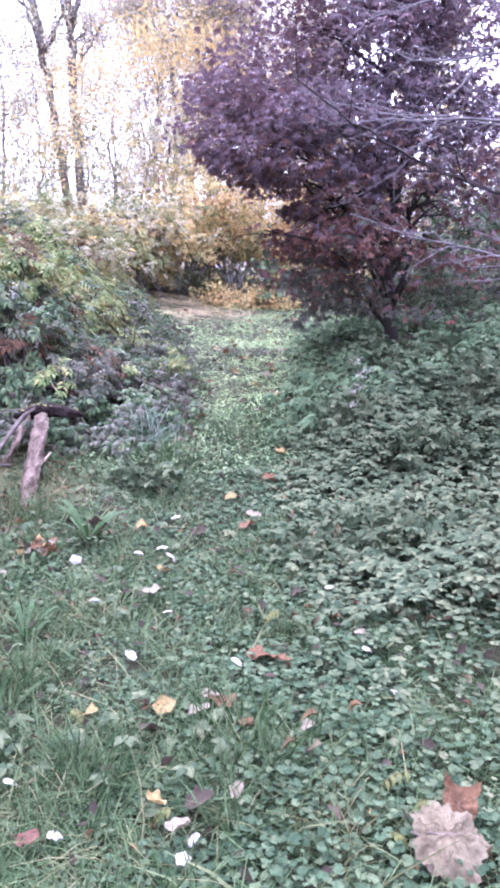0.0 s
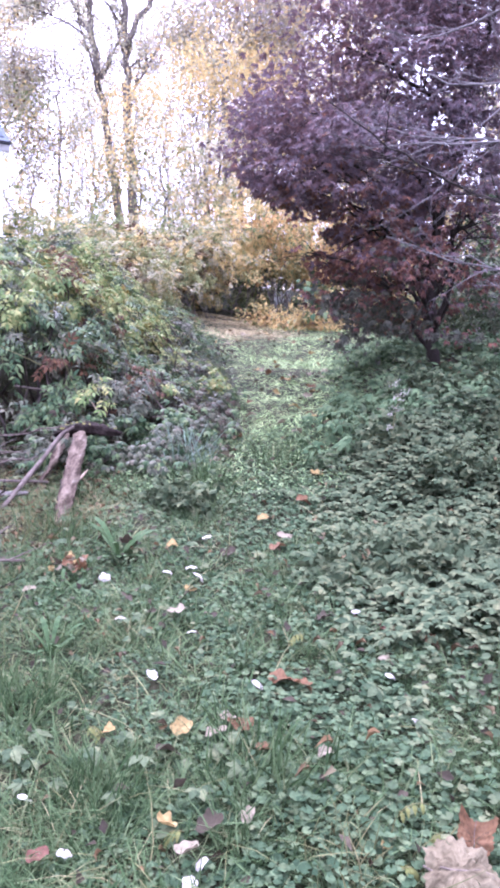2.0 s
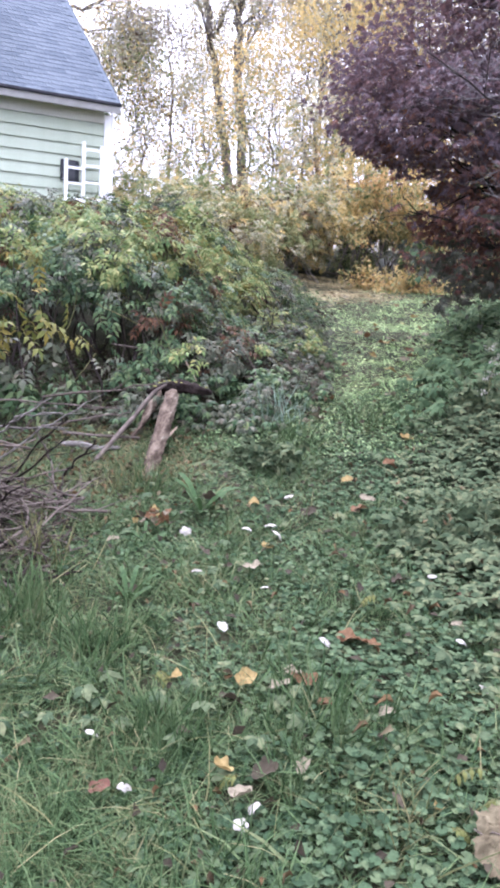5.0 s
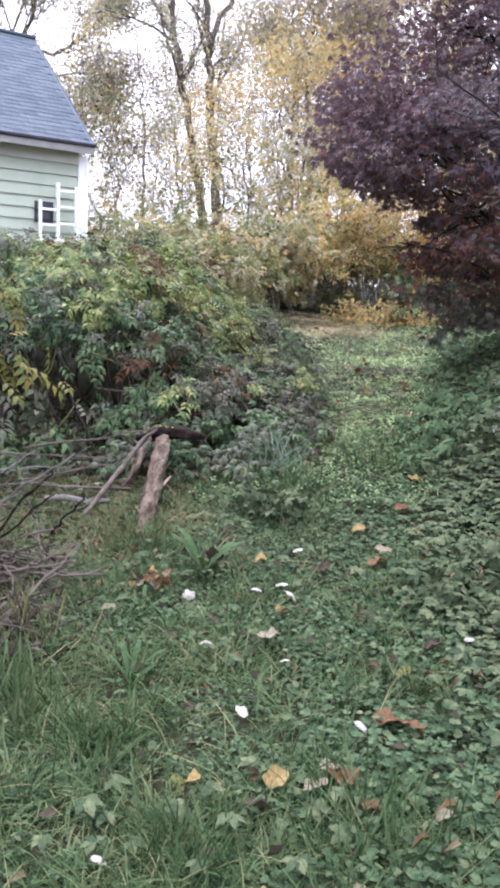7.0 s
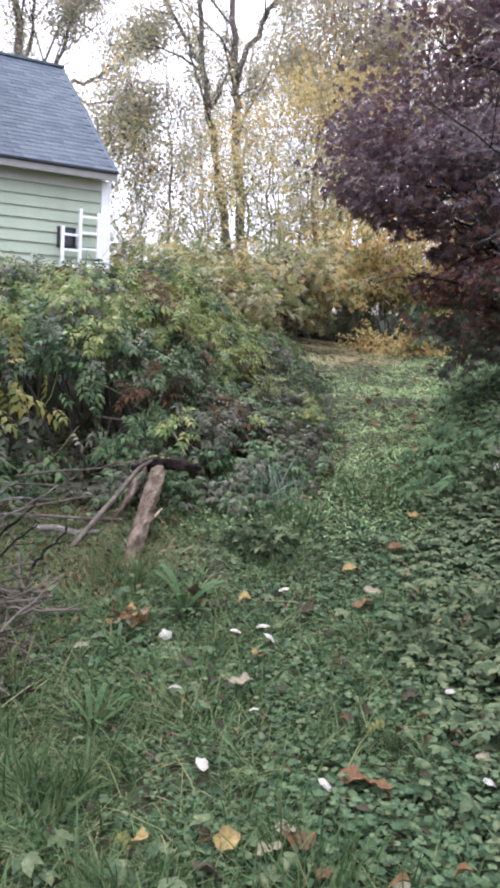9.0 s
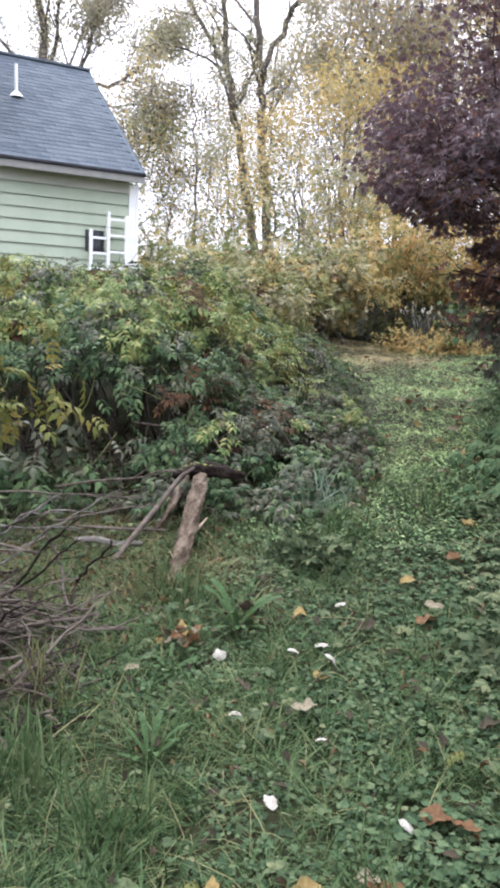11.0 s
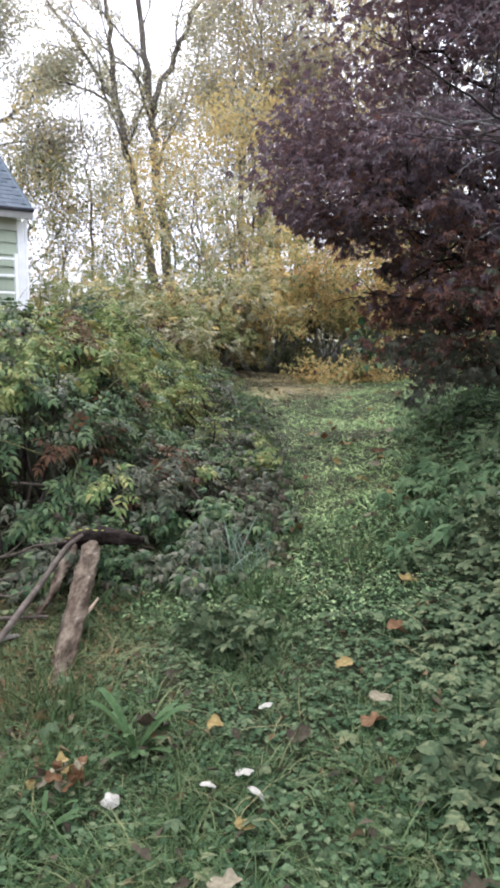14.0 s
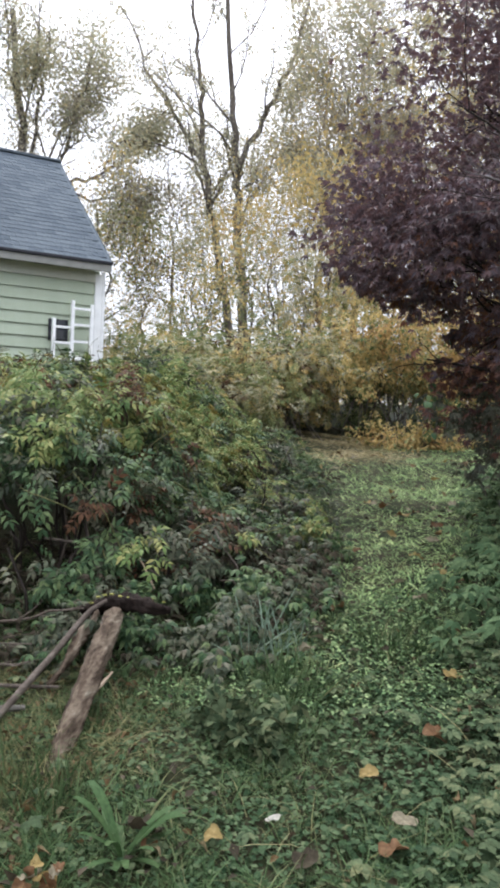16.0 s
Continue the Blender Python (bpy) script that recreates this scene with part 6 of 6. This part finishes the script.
def fallen_leaf(x, y, size, mat, label, kind="plain", turn=0.0, h=0.045, pitch=0.3, group="fallen leaves"):
    """A curled dead leaf with a waved rim and a stalk."""
    root = thing("fallen_leaf", label, "leaf", group, at=(x, y, float(hill(x, y)) + h + 0.012))
    size = size * (0.82 if mat == M_leafpale else 1)
    n = 24
    a = np.linspace(0, 2 * np.pi, n, endpoint=False)
    wave = sum(leaf_rng.normal(0, 0.035 / k ** 0.5) * np.cos(k * a + leaf_rng.uniform(0, 6.28)) for k in (2, 3, 4, 5, 7))
    if kind == "lobed":
        rad = 0.36 + 0.15 * np.abs(np.cos(2.5 * a)) ** 0.8
    elif kind == "broad":
        rad = 0.44 + 0.03 * np.cos(5 * a)
    else:
        rad = 0.5 / np.sqrt((np.cos(a)) ** 2 + (np.sin(a) / 0.66) ** 2)
    rad = rad + wave
    curl, bow = leaf_rng.uniform(0.5, 1.5), leaf_rng.uniform(-0.9, 0.5)
    if mat == M_leafpale:
        curl, bow = -leaf_rng.uniform(0.6, 1.3), -leaf_rng.uniform(0.5, 1.1)
    v = [(0, 0, 0)]
    for s in (0.4, 0.75, 1.0):
        px, py = rad * s * np.cos(a), rad * s * np.sin(a)
        v += list(np.stack([px, py, curl * py * py + bow * px * px + s * s * (1.1 * wave + 0.03 * np.sin(6 * a + turn))], 1))
    f = []
    for i in range(n):
        j = (i + 1) % n
        f.append((0, 1 + i, 1 + j))
        for q in (0, 1):
            b, c = 1 + q * n, 1 + (q + 1) * n
            f += [(b + i, c + i, c + j), (b + i, c + j, b + j)]
    put("blade", mesh_of("blade", np.array(v) * size, f, True), mat, root)
    st = tube(np.array([(-0.40, 0, bow * 0.16), (-0.6, 0.02, bow * 0.2 - 0.03), (-0.78, 0.05, bow * 0.2)]) * size, np.array([0.014, 0.012, 0.01]) * size, 4)
    put("stalk", mesh_of("stalk", st[0], st[1]), M_leafbrown, root)
    root.rotation_euler = (leaf_rng.normal(0, pitch), leaf_rng.normal(0, pitch), turn)
    return root


W = "pale whitish curled leaf on the grass"
OR = "orange-brown fallen leaf on the grass"
YE = "yellow fallen leaf on the grass"
BRN = "dark brown withered leaf in grass"
for x, y, s, m, lab, kind, turn in (
        (-0.16, 3.23, 0.075, M_leafpale, W, "broad", 0.3), (-0.10, 3.13, 0.085, M_leafpale, W, "plain", 0.4), (-0.50, 3.07, 0.065, M_leafpale, W, "broad", 0),
        (-0.25, 3.16, 0.055, M_leafpale, W, "plain", 0.2), (-0.34, 2.70, 0.060, M_leafpale, W, "plain", 0), (-0.12, 2.97, 0.055, M_leafyellow, "pale yellow fallen leaf in grass", "plain", 0.1),
        (0.29, 2.35, 0.085, M_leafrust, OR, "broad", 0.3), (0.36, 2.33, 0.07, M_leafrust, OR, "plain", -0.3), (0.22, 2.30, 0.055, M_leafpale, W, "plain", -0.5),
        (-0.13, 2.295, 0.065, M_leafpale, W, "plain", -0.9), (-0.15, 3.61, 0.07, M_leafpale, W, "broad", 0.5), (0.225, 3.655, 0.075, M_leaftan, "tan fallen leaf in the grass", "plain", 0.1),
        (0.05, 1.62, 0.06, M_leafyellow, "greenish yellow leaf in the grass", "broad", 0.4), (0.155, 1.51, 0.05, M_leafpale, W, "plain", 1.0), (0.14, 1.45, 0.05, M_leafpale, W, "broad", 0.2),
        (0.12, 1.54, 0.065, M_leaftan, "greyish fallen leaf in the grass", "broad", 0.7), (-0.17, 1.51, 0.05, M_leafpale, W, "broad", 0.1), (-0.23, 1.49, 0.06, M_leafred, "reddish fallen leaf in the grass", "plain", 0.5),
        (0.59, 1.615, 0.04, M_leafyellow, "pale yellow fallen leaf in grass", "plain", 1.2), (0.72, 2.14, 0.05, M_leafpale, W, "broad", 0.3), (0.12, 1.995, 0.07, M_leaftan, "tan fallen leaf in the grass", "plain", 0.4),
        (0.19, 2.05, 0.08, M_leafrust, OR, "broad", -0.6), (0.15, 2.08, 0.06, M_leaftan, "greyish fallen leaf in the grass", "broad", 0.9), (0.27, 1.95, 0.06, M_leafrust, OR, "broad", 0.1),
        (0.44, 1.96, 0.05, M_leaftan, "tan fallen leaf in the grass", "plain", 0.2), (0.02, 2.0, 0.07, M_leafyellow, YE, "broad", 0.5), (-0.19, 1.97, 0.045, M_leafyellow, YE, "broad", 0.1),
        (0.43, 2.79, 0.09, M_leafbrown, BRN, "plain", 0.2), (0.67, 2.76, 0.08, M_leafred, "dull red fallen leaf on herbs", "broad", 0.4), (0.82, 2.68, 0.06, M_leafrust, OR, "broad", 0.1),
        (0.65, 2.52, 0.055, M_leaftan, "tan fallen leaf in the grass", "plain", 0.1), (0.66, 2.42, 0.06, M_leafpale, W, "plain", 0.7), (-0.13, 2.75, 0.085, M_leaftan, "tan fallen leaf in the grass", "plain", 0.2),
        (0.16, 1.63, 0.08, M_leafbrown, BRN, "broad", 0.2), (0.25, 1.67, 0.055, M_leaftan, "tan fallen leaf in the grass", "plain", 1.4), (0.0, 1.9, 0.08, M_leafbrown, BRN, "broad", 0.2),
        (-0.49, 3.46, 0.11, M_leafbrown, BRN, "lobed", 0.2), (-0.45, 3.40, 0.06, M_leafrust, OR, "plain", 0.9), (-0.29, 3.47, 0.06, M_leafyellow, YE, "lobed", 0.4),
        (-0.77, 2.90, 0.055, M_leaftan, "tan fallen leaf in the grass", "plain", 0.3), (0.206, 3.51, 0.09, M_leafrust, OR, "broad", 0.4), (0.55, 2.88, 0.05, M_leafpale, W, "plain", 0.4),
        (0.10, 3.90, 0.07, M_leafyellow, YE, "broad", 0.2), (0.36, 4.76, 0.08, M_leafyellow, YE, "lobed", 0.2), (-0.23, 5.05, 0.12, M_leaftan, "tan fallen leaf in the grass", "plain", 0.6),
        (-0.28, 4.90, 0.10, M_leaftan, "tan fallen leaf in the grass", "plain", 0.2), (-0.02, 3.42, 0.08, M_leafbrown, BRN, "broad", 0.2),
        (-0.33, 1.68, 0.05, M_leafpale, W, "plain", 0.3), (0.05, 6.0, 0.10, M_leaftan, "tan fallen leaf on the path", "plain", 0.2),
        (0.3, 4.2, 0.10, M_leafrust, OR, "broad", 0.2), (-0.05, 2.6, 0.05, M_leafpale, W, "plain", 0.4)):
    fallen_leaf(x, y, s, m, lab, kind, turn)
for i in range(22):
    a, b = leaf_rng.normal(0, 0.040), leaf_rng.normal(0, 0.030)
    fallen_leaf(-0.67 + a, 3.18 + b, leaf_rng.uniform(0.030, 0.055), (M_leafrust, M_leaftan, M_leafrust, M_leafyellow)[i % 4], "orange-brown crumpled leaf in a small heap", "broad", leaf_rng.uniform(0, 6), 0.04 + 0.06 * leaf_rng.random() * math.exp(-(a / 0.04) ** 2), 0.7)
for i in range(60):
    y = leaf_rng.uniform(5.0, 12.0)
    x = leaf_rng.uniform(left_edge(y), right_edge(y) + 0.4)
    fallen_leaf(float(x), float(y), leaf_rng.uniform(0.06, 0.11), (M_leafyellow, M_leaftan, M_leafdull, M_leafrust)[i % 4], ("yellow", "tan", "dull brown", "rusty")[i % 4] + " fallen leaf on the grassy path", "plain", leaf_rng.uniform(0, 6))


def big_leaf(x, y, size, mat, label, turn, h, tip, lobes, arch, crumple, rib_mat):
    """A large dead maple leaf, lobed, ribbed, creased and bent."""
    root = thing("maple_leaf", label, "leaf", "large maple leaves", at=(x, y, float(hill(x, y)) + h))
    n, rings = 96, 8
    a = np.linspace(-np.pi, np.pi, n, endpoint=False)
    at, far = zip(*lobes)
    rad = np.interp(np.degrees(a), at, far) * (1 + 0.035 * np.cos(21 * a + 1) + 0.03 * leaf_rng.normal(0, 1, n))

    def height(px, py):
        r, w = np.hypot(px, py), np.arctan2(py, px)
        pleat = np.abs(((w / (2 * np.pi) * 7 + 0.5) % 1) - 0.5) * 2
        fine = lattice(px * 9 + 20, py * 9 + 20, 1.0, 91) + 0.6 * lattice(px * 22 + 20, py * 22 + 20, 1.0, 92) - 0.8
        return 0.10 + arch[0] * px * px + arch[1] * py * py + arch[2] * px * py + crumple * r * (0.5 - pleat) * 0.6 + crumple * 0.5 * fine * np.minimum(1, r * 4)

    v = [np.array([[0, 0, 0.10]])]
    for q in range(1, rings + 1):
        px, py = rad * q / rings * np.cos(a), rad * q / rings * np.sin(a)
        v.append(np.stack([px, py, height(px, py)], 1))
    f = []
    for i in range(n):
        j = (i + 1) % n
        f.append((0, 1 + i, 1 + j))
        for q in range(rings - 1):
            b, c = 1 + q * n, 1 + (q + 1) * n
            f += [(b + i, c + i, c + j), (b + i, c + j, b + j)]
    put("blade", mesh_of("blade", np.concatenate(v) * size, f, True), mat, root)
    for deg, start, end in ((0, -0.42, 0.42), (48, 0.05, 0.42), (-48, 0.05, 0.45), (112, 0.05, 0.42), (-112, 0.05, 0.42)):
        w = math.radians(deg)
        t = np.linspace(start, end, 9)
        px, py = t * math.cos(w), t * math.sin(w) + 0.02 * np.sin(t * 7)
        z = height(px, py) + 0.004
        wide = 0.013 if deg == 0 else 0.007
        tv, tf = tube(np.stack([px, py, z], 1) * size, np.linspace(wide, wide * 0.3, 9) * size, 5)
        put("midrib" if deg == 0 else "rib", mesh_of("rib", tv, tf), M_stick if deg == 0 else rib_mat, root, "dark midrib" if deg == 0 else "")
    root.rotation_euler = (tip[0], tip[1], turn)


big_leaf(0.748, 1.515, 0.195, M_bigleaf, "large pinkish-grey crumpled dead maple leaf lying face down", -0.12, 0.070, (0.26, 0.0),
         ((-180, 0.36), (-150, 0.46), (-125, 0.50), (-104, 0.58), (-84, 0.52), (-55, 0.60), (-28, 0.45), (0, 0.50), (22, 0.42), (48, 0.47), (72, 0.46), (100, 0.54), (126, 0.55), (150, 0.48), (180, 0.36)),
         (-0.40, -0.30, 0.2), 0.30, M_bigleaf)
big_leaf(0.800, 1.638, 0.120, M_leafrust, "curled rust-brown maple leaf leaning on a larger one", 1.35, 0.065, (0.15, -0.60),
         ((-180, 0.30), (-150, 0.40), (-120, 0.36), (-62, 0.36), (-38, 0.62), (-20, 0.42), (0, 0.38), (18, 0.42), (36, 0.66), (58, 0.38), (120, 0.36), (150, 0.40), (180, 0.30)),
         (0.35, 1.2, -0.1), 0.12, M_leafbrown)


# ---- small weed beside the large leaves ----
def weed_sprig(x, y, h, way, label):
    o = np.array([x, y, float(hill(x, y))])
    root = thing("weed_sprig", label, "weed", "yellowing weed sprigs", at=o)
    t = np.linspace(0, 1, 8)
    line = np.stack([way[0] * t ** 2, way[1] * t ** 2, h * np.sin(t * 1.9)], 1)
    put("stalk", mesh_of("stalk", *tube(line, np.linspace(0.0022, 0.0010, 8), 5)), M_straw, root)
    side = np.array([-way[1], way[0], 0]) / max(1e-6, math.hypot(*way))
    for k in range(8):
        i = 3 + k // 2
        w = side * (1 if k % 2 else -1) * 0.8 + np.array([0, -0.3, -0.55])
        tv, tf = scatter(ovate(0.46, 0.10, 0.25), frames_for(np.array([w]), np.array([[0, -0.5, 0.9]]), np.array([0.030])), line[i][None])
        put("leaflet", mesh_of("leaflet", tv, tf, True), M_paleweed, root)


M_paleweed = leaf_material("pale_weed_leaves", [(0.070, 0.085, 0.024), (0.110, 0.120, 0.036), (0.155, 0.155, 0.052)], 0.6, 0.25, 0.6, 20)
YW = "small weed sprig with yellow-green leaflets in the grass"
for x, y, h, way in ((0.62, 1.73, 0.085, (0.09, 0.02)), (0.70, 1.68, 0.060, (0.05, -0.02)), (0.66, 1.56, 0.06, (-0.04, -0.03)), (0.05, 1.60, 0.06, (0.05, 0.0)), (0.30, 2.6, 0.08, (0.06, 0.02)), (-0.20, 1.95, 0.07, (-0.05, 0.02)), (0.95, 2.9, 0.11, (0.06, -0.03))):
    weed_sprig(x, y, h, way, YW)
